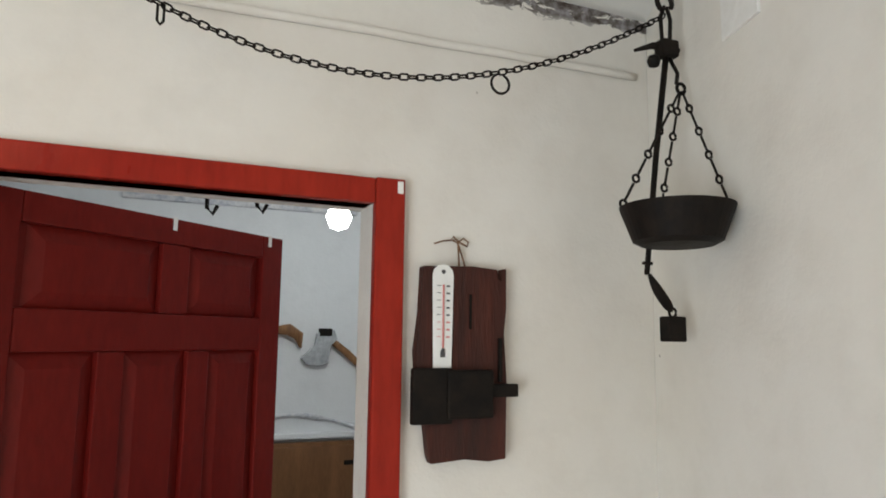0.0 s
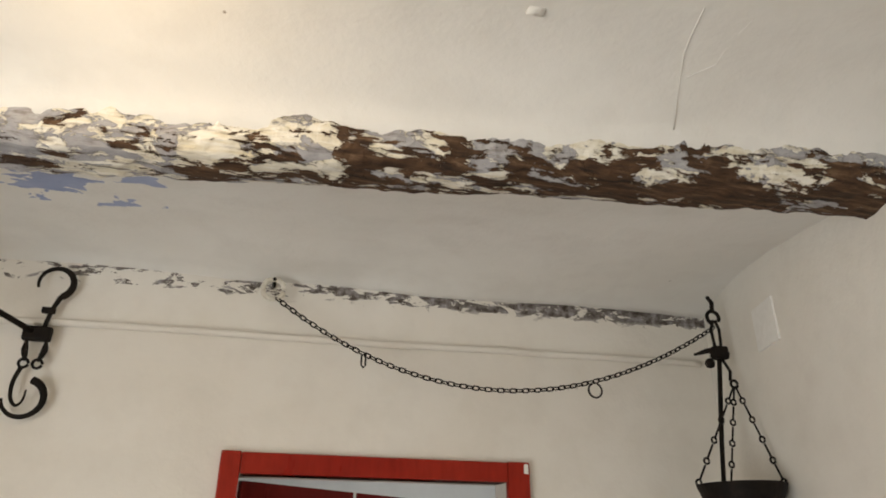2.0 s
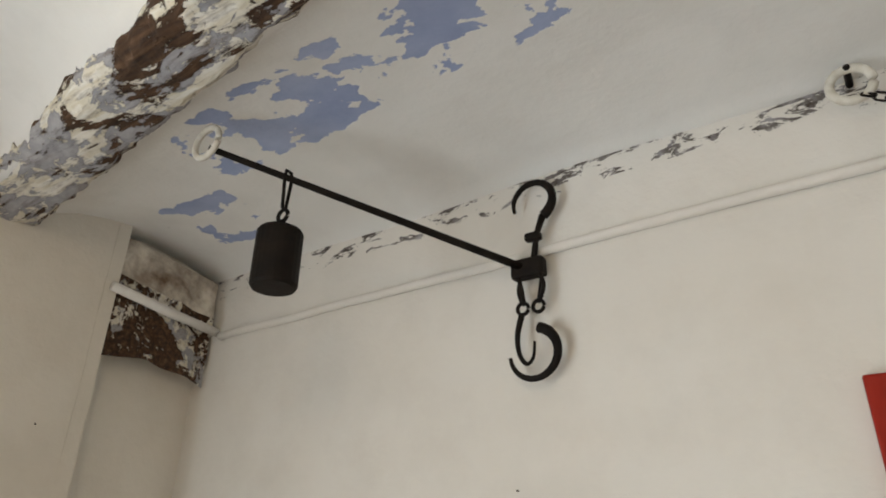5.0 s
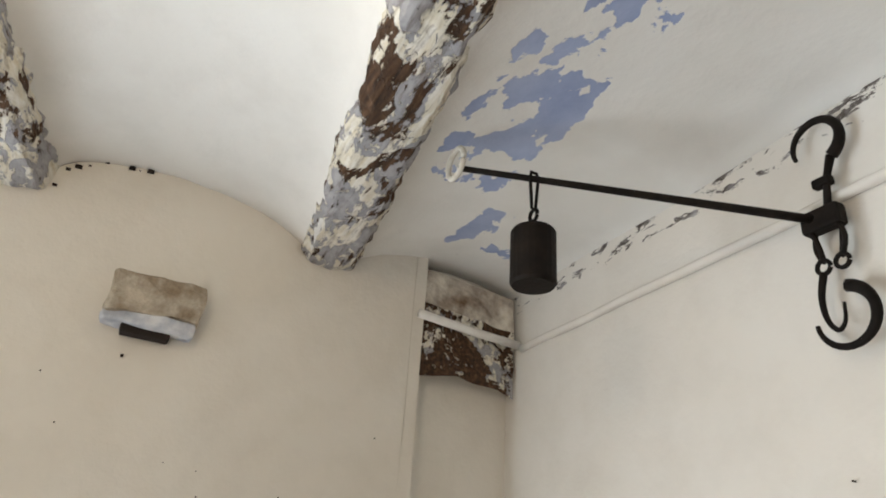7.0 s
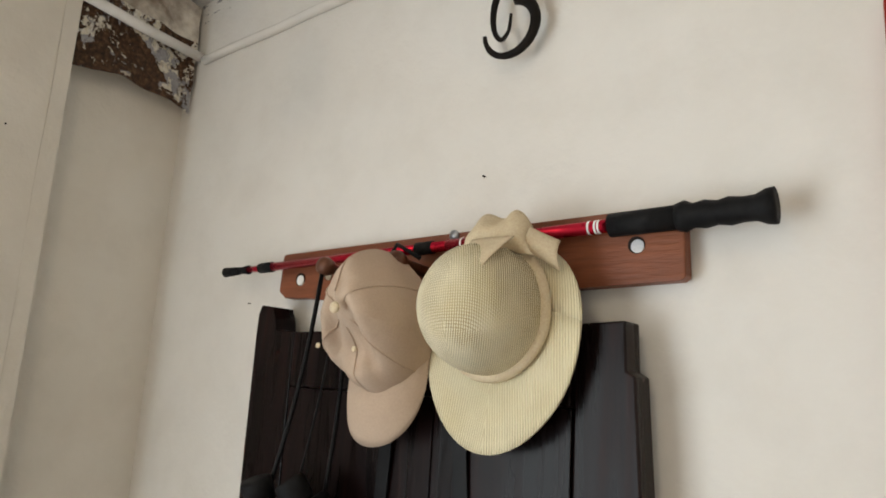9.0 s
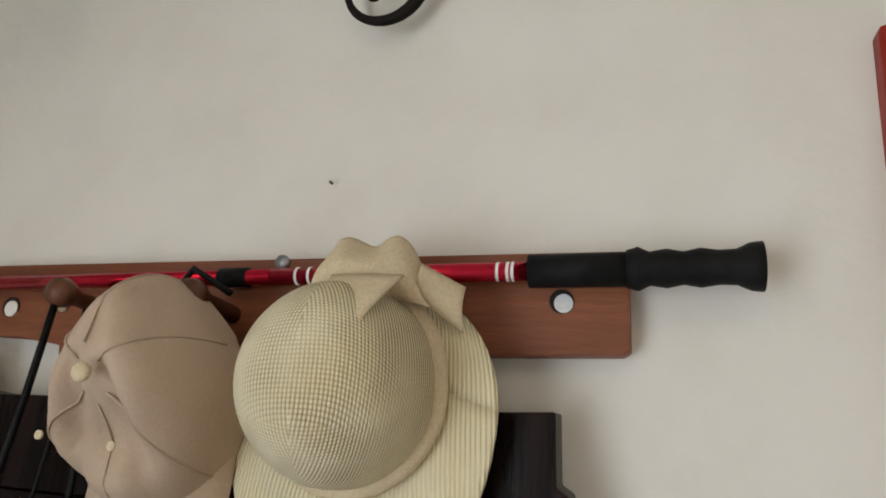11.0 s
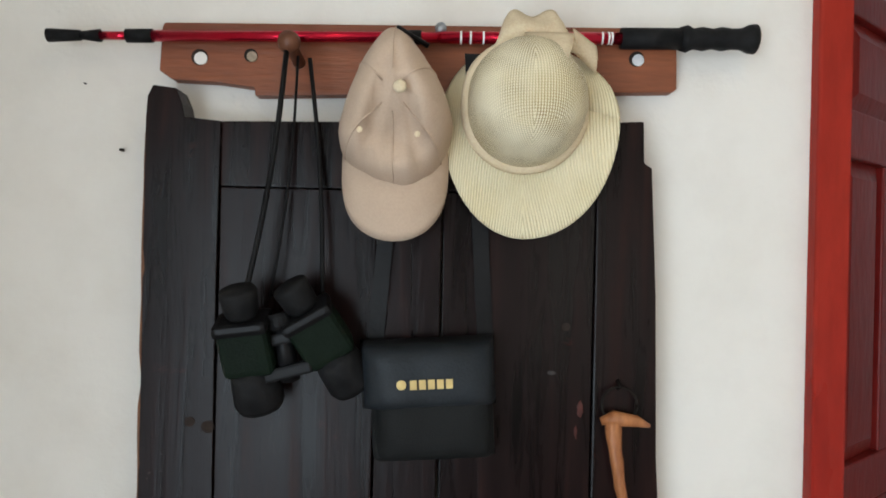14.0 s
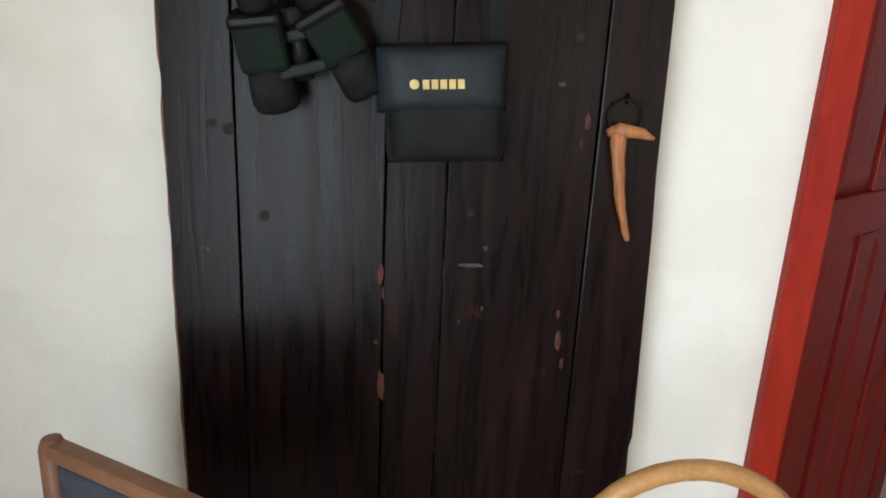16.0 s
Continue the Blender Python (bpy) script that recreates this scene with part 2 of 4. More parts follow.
RACK = simple("reddish_brown_board", (0.15, 0.042, 0.018), (0.27, 0.085, 0.036), 5, 0.45, 0, 0.35, (0.35, 3, 3), 60)
PLAQUE = simple("reddish_old_board", (0.020, 0.006, 0.004), (0.075, 0.018, 0.011), 6, 0.7, 0, 0.7, (4, 4, 0.6), 40)
PLANK = old_plank("dark_old_planks")
PEG = simple("turned_peg_wood", (0.08, 0.03, 0.015), (0.16, 0.06, 0.03), 14, 0.4)
TUBE = simple("red_anodised_tube", (0.48, 0.008, 0.03), (0.58, 0.02, 0.05), 6, 0.22, 0.85, 0.03)
RUBBER = simple("black_rubber", (0.0060, 0.0060, 0.0065), (0.0138, 0.0138, 0.0143), 30, 0.6, 0, 0.3, gloss=0.12)
CAPM = simple("beige_cotton", (0.46, 0.34, 0.25), (0.55, 0.42, 0.32), 10, 0.9, 0, 0.25, fine=300, dist=0.002, grain=0.08)
STRAWM = weave("straw_weave", (0.82, 0.74, 0.54), (0.30, 0.22, 0.11), 84, 0.75)
BRIMM = weave("straw_brim_weave", (0.82, 0.74, 0.52), (0.55, 0.45, 0.26), 84, 0.12)
RIBBON = simple("beige_ribbon", (0.62, 0.50, 0.33), (0.70, 0.58, 0.40), 18, 0.8, 0, 0.2, fine=300)
BAGM = simple("dark_grey_nylon", (0.009, 0.0095, 0.0095), (0.016, 0.017, 0.017), 12, 0.7, 0, 0.3, fine=420, gloss=0.12)
FLAPM = simple("grey_leatherette", (0.014, 0.017, 0.020), (0.024, 0.028, 0.032), 10, 0.42, 0, 0.2, fine=250, gloss=0.12)
GREEN = simple("dark_green_rubber", (0.0035, 0.0075, 0.0045), (0.006, 0.0130, 0.0075), 12, 0.5, 0, 0.3, fine=300, gloss=0.12)
BLACK = simple("black_plastic", (0.0050, 0.0050, 0.0055), (0.0099, 0.0099, 0.0105), 12, 0.38, gloss=0.12)
GOLD = simple("gold_print", (0.50, 0.36, 0.13), (0.68, 0.52, 0.22), 20, 0.4)
WHITEP = simple("white_enamel", (0.80, 0.80, 0.78), (0.86, 0.86, 0.84), 10, 0.35)
DARKP = simple("dark_print", (0.05, 0.05, 0.05), (0.09, 0.09, 0.09), 20, 0.5)
REDP = simple("pink_print", (0.62, 0.20, 0.19), (0.70, 0.28, 0.26), 20, 0.5)
ROPE = simple("off_white_rope", (0.62, 0.58, 0.50), (0.74, 0.70, 0.62), 30, 0.9)
STRING = simple("brown_string", (0.12, 0.06, 0.03), (0.24, 0.13, 0.07), 30, 0.8)
CABLE = simple("white_painted_cable", (0.72, 0.70, 0.66), (0.80, 0.78, 0.74), 10, 0.6)
STEEL = simple("worn_steel", (0.30, 0.32, 0.34), (0.48, 0.50, 0.52), 14, 0.4, 0.8)
HANDLE = simple("ash_handle", (0.16, 0.07, 0.03), (0.28, 0.14, 0.06), 8, 0.5, 0, 0.3, (6, 6, 1))
BROWND = simple("brown_cupboard_wood", (0.16, 0.07, 0.03), (0.26, 0.12, 0.05), 4, 0.5, 0, 0.3, (3, 3, 0.4))
HORN = simple("pale_carved_wood", (0.25, 0.085, 0.030), (0.42, 0.17, 0.065), 14, 0.45, 0, 0.3, (3, 3, 1))
BENT = simple("honey_bentwood", (0.36, 0.17, 0.06), (0.46, 0.24, 0.09), 6, 0.35, 0, 0.2, (2, 2, 2))
RUST = simple("rusty_red_wear", (0.035, 0.008, 0.006), (0.10, 0.022, 0.015), 90, 0.6)
STEELC = simple("pale_scuff", (0.015, 0.012, 0.011), (0.055, 0.047, 0.044), 110, 0.6)
CHAIRW = simple("brown_chair_wood", (0.13, 0.055, 0.03), (0.22, 0.10, 0.05), 7, 0.4, 0, 0.2)
CHAIRU = simple("dark_blue_leather", (0.030, 0.036, 0.052), (0.05, 0.058, 0.08), 9, 0.45, 0, 0.3)
FLOORM = simple("terracotta_tile", (0.20, 0.12, 0.09), (0.30, 0.20, 0.15), 4, 0.5)
BOX = simple("white_junction_plate", (0.76, 0.74, 0.71), (0.82, 0.80, 0.77), 6, 0.6)
GLASSY, gn, gl, gb = mat("lamp_globe")
gb.inputs["Base Color"].default_value = (0.9, 0.88, 0.82, 1)
gb.inputs["Emission Color"].default_value = (1.0, 0.90, 0.72, 1)
gb.inputs["Emission Strength"].default_value = 4.0
BULBM, gn, gl, gb = mat("bulb_glow")
gb.inputs["Emission Color"].default_value = (0.9, 0.96, 1.0, 1)
gb.inputs["Emission Strength"].default_value = 40.0

# ---- mesh helpers ----


def part(name, bm, material, parent=None, label="", smooth=False):
    me = bpy.data.meshes.new(name)
    bmesh.ops.recalc_face_normals(bm, faces=bm.faces)
    bm.to_mesh(me)
    bm.free()
    me.materials.append(material)
    if smooth:
        for p in me.polygons:
            p.use_smooth = True
    ob = new(name, me)
    if parent is not None:
        ob.parent = parent
    if label:
        ob["label"] = label
    return ob


def structure(ob, label, category):
    return tagged(ob, label, category, kind="structure")


def empty(name, place=(0, 0, 0), label="", category="", group=""):
    ob = new(name)
    ob.location = place
    ob.empty_display_size = 0.05
    return tagged(ob, label, category, group)


def box(lo, hi, bev=0.0, bm=None, m=None, seg=2):
    own = bm is None
    b = bmesh.new()
    bmesh.ops.create_cube(b, size=1)
    c = [(a + z) / 2 for a, z in zip(lo, hi)]
    s = [abs(z - a) for a, z in zip(lo, hi)]
    bmesh.ops.transform(b, matrix=Matrix.Translation(c) @ Matrix.Diagonal((*s, 1)), verts=b.verts)
    if bev:
        bmesh.ops.bevel(b, geom=b.edges[:], offset=bev, segments=seg, profile=0.6, affect="EDGES")
    if m is not None:
        bmesh.ops.transform(b, matrix=m, verts=b.verts)
    return b if own else join(bm, b)


def join(bm, other):
    me = bpy.data.meshes.new("tmp")
    other.to_mesh(me)
    other.free()
    bm.from_mesh(me)
    bpy.data.meshes.remove(me)
    return bm


def tube(points, radius, sides=8, closed=False, bm=None, caps=True):
    """A round bar along points; radius a number or one for each point."""
    b = bm or bmesh.new()
    pts = [Vector(p) for p in points]
    n = len(pts)
    radii = radius if isinstance(radius, (list, tuple)) else [radius] * n
    rings, up = [], None
    for i, p in enumerate(pts):
        q = pts[(i + 1) % n] if closed or i < n - 1 else p
        o = pts[i - 1] if closed or i > 0 else p
        d = (q - o).normalized()
        if up is None:
            up = Vector((0, 0, 1)) if abs(d.z) < 0.9 else Vector((1, 0, 0))
        side = d.cross(up).normalized()
        up = side.cross(d).normalized()
        rings.append([b.verts.new(p + radii[i] * (math.cos(a) * side + math.sin(a) * up)) for a in (2 * math.pi * k / sides for k in range(sides))])
    for i in range(n if closed else n - 1):
        r, s = rings[i], rings[(i + 1) % n]
        for k in range(sides):
            b.faces.new((r[k], r[(k + 1) % sides], s[(k + 1) % sides], s[k]))
    if caps and not closed:
        b.faces.new(rings[0][::-1])
        b.faces.new(rings[-1])
    return b


def lathe(profile, sides=24, m=None, squash=(1, 1)):
    """Turns (radius, height) pairs round z."""
    b = bmesh.new()
    rings = []
    for r, h in profile:
        rings.append([b.verts.new((squash[0] * r * math.cos(a), squash[1] * r * math.sin(a), h)) for a in (2 * math.pi * k / sides for k in range(sides))])
    for r, s in zip(rings, rings[1:]):
        for k in range(sides):
            b.faces.new((r[k], r[(k + 1) % sides], s[(k + 1) % sides], s[k]))
    b.faces.new(rings[0][::-1])
    b.faces.new(rings[-1])
    bmesh.ops.remove_doubles(b, verts=b.verts, dist=1e-5)
    if m is not None:
        bmesh.ops.transform(b, matrix=m, verts=b.verts)
    return b


def slab(outline, y0, y1, bev=0.0):
    """A board in the xz plane from y0 to y1 with the outline given."""
    b = bmesh.new()
    f = b.faces.new([b.verts.new((x, y0, z)) for x, z in outline])
    ext = bmesh.ops.extrude_face_region(b, geom=[f])
    bmesh.ops.translate(b, verts=[e for e in ext["geom"] if isinstance(e, bmesh.types.BMVert)], vec=(0, y1 - y0, 0))
    if bev:
        bmesh.ops.bevel(b, geom=b.edges[:], offset=bev, segments=2, profile=0.6, affect="EDGES")
    return b


def grid(nu, nv, f):
    b = bmesh.new()
    vs = [[b.verts.new(f(i / nu, j / nv)) for j in range(nv + 1)] for i in range(nu + 1)]
    for i in range(nu):
        for j in range(nv):
            b.faces.new((vs[i][j], vs[i + 1][j], vs[i + 1][j + 1], vs[i][j + 1]))
    return b


def thick(ob, t, offset=-1):
    k = ob.modifiers.new("thickness", "SOLIDIFY")
    k.thickness, k.offset = t, offset
    return ob


def flow(points, n=5):
    """A smooth line through the points."""
    p = [Vector(q) for q in points]
    p = [p[0] * 2 - p[1]] + p + [p[-1] * 2 - p[-2]]
    out = []
    for a, b, c, d in zip(p, p[1:], p[2:], p[3:]):
        for k in range(n):
            t = k / n
            out.append(0.5 * (2 * b + (c - a) * t + (2 * a - 5 * b + 4 * c - d) * t * t + (3 * b - a - 3 * c + d) * t ** 3))
    return out + [p[-2]]


def arc(c, r, a0, a1, n, plane="xz"):
    out = []
    for i in range(n + 1):
        a = radians(a0 + (a1 - a0) * i / n)
        u, v = r * math.cos(a), r * math.sin(a)
        out.append((c[0] + u, c[1], c[2] + v) if plane == "xz" else (c[0], c[1] + u, c[2] + v))
    return out


def wobble(p, size, amount, seed=0.0):
    return amount * noise.noise(Vector(p) * size + Vector((seed, seed * 1.7, seed * 0.3)))


def rough_up(ob_bm, size, amount, seed=0.0):
    for v in ob_bm.verts:
        v.co += Vector(noise.noise_vector(v.co * size + Vector((seed, seed, seed)))) * amount
    return ob_bm


# ---- the room ----
# YB: unseen depth behind, made long so less light bounces forward
XL, XR0, SLANT, YB = -1.5, 1.64, 0.29, -5.2
SLOPE = -0.165


def right_x(y):
    return XR0 + SLANT * max(y, -1.6)


def beam_back(x):
    return -0.53 + SLOPE * (x + 1.445)


def beam_two(x):
    return -1.28 + SLOPE * (x + 1.4)


def wall_sheet(p0, p1, z0, z1, holes, thickness, label, name, material, away):
    """A wall along p0-p1 with rectangular holes (s0, s1, z0, z1), gently uneven."""
    a, b2 = Vector((*p0, 0)), Vector((*p1, 0))
    length = (b2 - a).length
    d = (b2 - a).normalized()
    nrm = Vector((*away, 0)).normalized()
    ss = sorted({0.0, length, *[h for q in holes for h in q[:2]]})
    zs = sorted({z0, z1, *[h for q in holes for h in q[2:]]})

    def fill(vals):
        out = []
        for u, w in zip(vals, vals[1:]):
            k = max(1, round((w - u) / 0.07))
            out += [u + (w - u) * i / k for i in range(k)]
        return out + [vals[-1]]
    ss, zs = fill(ss), fill(zs)
    b = bmesh.new()

    def vert(s, z, off):
        p = a + d * s
        on_edge = any(q[0] - 1e-4 <= s <= q[1] + 1e-4 and q[2] - 1e-4 <= z <= q[3] + 1e-4 for q in holes)
        bulge = 0 if on_edge or off else wobble((p.x, p.y, z), 2.2, 0.005) + wobble((p.x, p.y, z), 7, 0.0015)
        return b.verts.new((p + nrm * (off - bulge)).to_tuple()[:2] + (z,))
    for off in (0.0, thickness):
        vs = {(i, j): vert(s, z, off) for i, s in enumerate(ss) for j, z in enumerate(zs)}
        for i in range(len(ss) - 1):
            for j in range(len(zs) - 1):
                cs, cz = (ss[i] + ss[i + 1]) / 2, (zs[j] + zs[j + 1]) / 2
                if not any(q[0] < cs < q[1] and q[2] < cz < q[3] for q in holes):
                    b.faces.new((vs[i, j], vs[i + 1, j], vs[i + 1, j + 1], vs[i, j + 1]))
        if off == 0.0:
            front = vs
    rim = [e for e in b.edges if len(e.link_faces) == 1]
    # close the reveals
    fr = {k: v for k, v in front.items()}
    pairs = {fr[k]: vs[k] for k in fr}
    for e in rim:
        if e.verts[0] in pairs and e.verts[1] in pairs:
            u, w = e.verts
            b.faces.new((u, w, pairs[w], pairs[u]))
    bmesh.ops.delete(b, geom=[v for v in b.verts if not v.link_faces], context="VERTS")
    ob = part(name, b, material, smooth=False)
    return structure(ob, label, "wall")


DOOR_L, DOOR_R, DOOR_T = 0.065, 0.85, 2.04
wall_sheet((XL - 0.25, 0), (XR0 + 0.02, 0), 0, 2.9, [(DOOR_L - XL + 0.25, DOOR_R - XL + 0.25, 0, DOOR_T)], 0.10, "off-white lime-plastered wall with flaking along the vault", "wall_north", WALL, (0, 1))
wall_sheet((XL, -0.31), (XL, YB), 0, 2.9, [(1.19, 2.99, 0.11, 2.05)], 0.22, "cream lime-plastered side wall, uneven and stained", "wall_west", SIDE, (-1, 0))
wall_sheet((XL - 0.065, 0.02), (XL - 0.065, -0.36), 0, 2.9, [], 0.17, "recessed strip of cream plaster beside the corner", "wall_west_recess", SIDE, (-1, 0))
wall_sheet((right_x(0), 0), (right_x(-1.6), -1.6), 0, 2.9, [], 0.2, "white lime-plastered wall running askew to the door wall", "wall_east", EASTW, (1, -SLANT))
wall_sheet((right_x(-1.6), -1.6), (right_x(-1.6), YB), 0, 2.9, [], 0.2, "plain white plastered wall", "wall_east_far", SIDE, (1, 0))
# unseen rear wall; its opening is added to go with the fill lamp
wall_sheet((XL, YB), (right_x(-1.6), YB), 0, 2.9, [(1.8, 2.7, 0, 2.1)], 0.2, "plain white plastered wall with a doorway", "wall_south", SIDE, (0, -1))
structure(part("floor", box((-2, -5.6, -0.1), (2.6, 2.7, 0)), FLOORM), "worn terracotta floor", "floor")

# chamfered edge where the side wall steps back
structure(part("wall_edge", grid(2, 40, lambda u, v: (XL + 0.002 - 0.07 * u, -0.345 + 0.05 * u + wobble((0, 0, v * 2.6), 3, 0.008), 2.9 * v)), SIDE), "bevelled plaster edge of the side wall", "wall")


# vaults between the beams
def vault(name, near, far, z_near, z_far, rise, x0, x1, seed, climb=0.0):
    def f(u, v):
        x = x0 + (x1 - x0) * u
        y = near(x) + (far(x) - near(x)) * v
        s = math.sqrt(max(0.0, 1 - (2 * v - 1) ** 2))
        z = z_near + climb * x * (1 - v) + (z_far - z_near) * v + rise * s
        return (x, y, z + wobble((x, y, 0), 2.5, 0.012, seed) + wobble((x * 0.4, y * 2, 0), 9, 0.004, seed))
    ob = part(name, grid(70, 24, f), VAULT, smooth=True)
    return structure(thick(ob, 0.05, 1), "white lime-washed vault, cracked, with flaked blue patches", "ceiling")


vault("ceiling", lambda x: 0.02, lambda x: beam_back(x) - 0.02, 2.60, 2.535, 0.07, XL - 0.08, 1.7, 1.0, 0.02)
vault("ceiling_vault_two", lambda x: beam_back(x) - 0.135, lambda x: beam_two(x) - 0.02, 2.548 + 0.0, 2.56, 0.11, XL - 0.02, 1.6, 4.0, 0.016)
vault("ceiling_vault_three", lambda x: beam_two(x) - 0.13, lambda x: YB - 0.05, 2.575, 2.575, 0.11, XL - 0.02, 1.6, 7.0)
# added lid, hidden by the vaults, that blocks the sky
structure(part("ceiling_slab", box((-1.8, -5.5, 2.93), (2.0, 0.25, 3.0)), SIDE), "plain slab above the vaults", "ceiling")


def beam(name, back, label, x0, x1):
    ring = [(0.0, 2.60), (0.0, 2.545), (-0.018, 2.522), (-0.07, 2.517), (-0.125, 2.52), (-0.15, 2.54), (-0.155, 2.60), (-0.15, 2.64), (-0.01, 2.64)]

    def f(u, v):
        x = x0 + (x1 - x0) * u
        k = v * len(ring)
        i = int(k) % len(ring)
        t = k - int(k)
        p, q = ring[i], ring[(i + 1) % len(ring)]
        y, z = p[0] + (q[0] - p[0]) * t, p[1] + (q[1] - p[1]) * t
        return (x + wobble((x, y, z), 20, 0.004), back(x) + y + wobble((x, y, z), 9, 0.009) + wobble((x, y, z), 32, 0.006) + wobble((x, y, z), 80, 0.003),
                z + wobble((x, y, z + 3), 8, 0.008) + wobble((x, y, z + 5), 36, 0.004))
    return structure(part(name, grid(320, 44, f), PEEL, smooth=False), label, "beam")


beam("ceiling_beam", beam_back, "old timber ceiling beam with flaking white, grey and brown paint", XL - 0.02, 1.42)
beam("ceiling_beam_two", beam_two, "second old timber beam with peeling white paint", XL - 0.02, 1.3)

# cable painted over along the wall
cab = tube([(XL + 0.03 + i * 0.0625 * 0.98, -0.010 + wobble((i, 0, 0), 0.4, 0.002), 2.435 + 0.017 * (XL + i * 0.0625) * 0.98 + wobble((i, 2, 0), 0.3, 0.004)) for i in range(51)], 0.011, 8)
structure(part("trim", cab, WALL, smooth=True), "painted-over cable running along the wall", "cable")

# red door frame
fr = empty("door_1", (0.46, 0, 0), "red varnished door frame with its dark red leaf standing ajar", "door")
fr["kind"] = "structure"
FX = Matrix.Translation((-0.46, 0, 0))
part("jamb", box((0.010, -0.025, 0), (DOOR_L, 0.06, 2.1), 0.005, m=FX), RED, fr)
part("jamb", box((DOOR_R, -0.025, 0), (0.92, 0.06, 2.1), 0.005, m=FX), RED, fr)
part("lintel", box((DOOR_L + 0.001, -0.023, DOOR_T), (DOOR_R - 0.001, 0.06, 2.098), 0.004, m=FX), RED, fr)
part("chipped_corner", rough_up(box((0.900, -0.0275, 2.065), (0.914, -0.0245, 2.092), m=FX), 60, 0.004), CABLE, fr, "bare chipped paint patch")
leaf = empty("leaf", (-0.385, 0.062, 0))
leaf.parent = fr
leaf.rotation_euler = (0, 0, math.atan2(0.536, 0.675))
LW, LT = 0.862, 2.03


def door_leaf():
    part("core", box((0.01, 0.018, 0.01), (LW - 0.01, 0.027, LT - 0.01)), LEAF, leaf)
    cols2 = [(0.11, 0.435), (0.52, LW - 0.09)]
    cols3 = [(0.09, 0.28), (0.35, 0.53), (0.60, LW - 0.08)]
    rows = [(1.79, 1.965, cols2), (1.13, 1.70, cols3), (0.14, 1.04, cols3)]
    for x0, x1 in ((0, 0.09), (LW - 0.08, LW)):
        part("stile", box((x0, 0, 0.005), (x1, 0.036, LT), 0.004), LEAF, leaf)
    edges = [LT] + [z for r in rows for z in (r[1], r[0])] + [0.005]
    for z1, z0 in zip(edges[::2], edges[1::2]):
        part("rail", box((0.091, 0.001, z0), (LW - 0.081, 0.035, z1), 0.004), LEAF, leaf)
    for z0, z1, cols in rows:
        for (a0, a1), (b0, b1) in zip(cols, cols[1:]):
            part("muntin", box((a1, 0.001, z0 + 0.001), (b0, 0.035, z1 - 0.001), 0.004), LEAF, leaf)
        for x0, x1 in cols:
            b = bmesh.new()
            sx, sz = x1 - x0, z1 - z0
            inset = 0.035
            outer = [(x0, z0), (x1, z0), (x1, z1), (x0, z1)]
            inner = [(x0 + inset, z0 + inset), (x1 - inset, z0 + inset), (x1 - inset, z1 - inset), (x0 + inset, z1 - inset)]
            vo = [b.verts.new((x, 0.0175, z)) for x, z in outer]
            vi = [b.verts.new((x, 0.003, z)) for x, z in inner]
            b.faces.new(vi)
            for k in range(4):
                b.faces.new((vo[k], vo[(k + 1) % 4], vi[(k + 1) % 4], vi[k]))
            part("panel", b, LEAF, leaf)


door_leaf()
for dx in (0.46, 0.80):
    part("paper_tab", box((dx, -0.002, LT - 0.03), (dx + 0.012, -0.0005, LT + 0.003)), WHITEP, leaf, "small white tab")

# corbel timber in the corner
corb = empty("corbel", (XL, -0.16, 2.42), "worn timber corbel end set in the corner, paint flaking off", "corbel")


def corbel():
    def f(u, v):
        y = 0.15 - 0.31 * u
        z = -0.15 + 0.03 * u + 0.30 * v
        return (-0.012 + wobble((y, z, 0), 14, 0.012) + wobble((y, z, 2), 45, 0.004), y, z + (0.02 * math.sin(u * 4) if v == 0 else 0))
    part("face", grid(26, 16, lambda u, v: f(u, v * 0.66)), PEEL, corb)
    part("plaster_face", grid(26, 10, lambda u, v: f(u, 0.66 + 0.34 * v)), PATCHY, corb, "stained cream plaster over the timber")


corbel()
part("cable", tube([(0.008, 0.155, 0.005), (0.012, 0.0, 0.013), (0.010, -0.17, 0.030)], 0.013, 8), CABLE, corb, "white painted cable", True)

# beam stub in the side wall
stub = empty("timber_stub", (XL, -0.985, 2.297), "short sawn timber stub sticking out of the plaster", "beam stub")


def rugged(lo, hi, size, amount, seed=0.0):
    """A block with a broken, weathered surface."""
    b = box(lo, hi, 0.010)
    bmesh.ops.subdivide_edges(b, edges=b.edges[:], cuts=2, use_grid_fill=True)
    bmesh.ops.subdivide_edges(b, edges=[e for e in b.edges if e.calc_length() > 0.015], cuts=1, use_grid_fill=True)
    return rough_up(rough_up(b, size, amount, seed), size * 3.3, amount * 0.4, seed)


part("body", rugged((-0.05, -0.10, -0.02), (0.052, 0.10, 0.068), 16, 0.011), STUBM, stub)
part("under_coat", rugged((-0.05, -0.102, -0.05), (0.046, 0.092, -0.014), 20, 0.010, 3), GREYL, stub, "grey-white lime coat")
# solid near-black block paints the shade of the hollow under the stub
part("hollow_shade", rough_up(box((-0.02, -0.06, -0.062), (0.036, 0.045, -0.044), 0.006), 25, 0.008), CAVITY, stub, "dark hollow beneath")

# ceiling lamp
lamp = empty("ceiling_lamp", LAMP, "round frosted glass ceiling lamp, lit, on the vault", "ceiling lamp")
part("globe", lathe([(0.001, -0.085)] + [(0.135 * math.sin(a), -0.085 * math.cos(a)) for a in (0.2, 0.45, 0.7, 0.95, 1.2, 1.4, 1.57)] + [(0.13, 0.01)], 32), GLASSY, lamp, "glowing frosted glass", True).visible_shadow = False
part("base", lathe([(0.125, 0.011), (0.125, 0.06), (0.11, 0.09)], 32), WHITEP, lamp)

# ---- iron things on the beam and wall ----


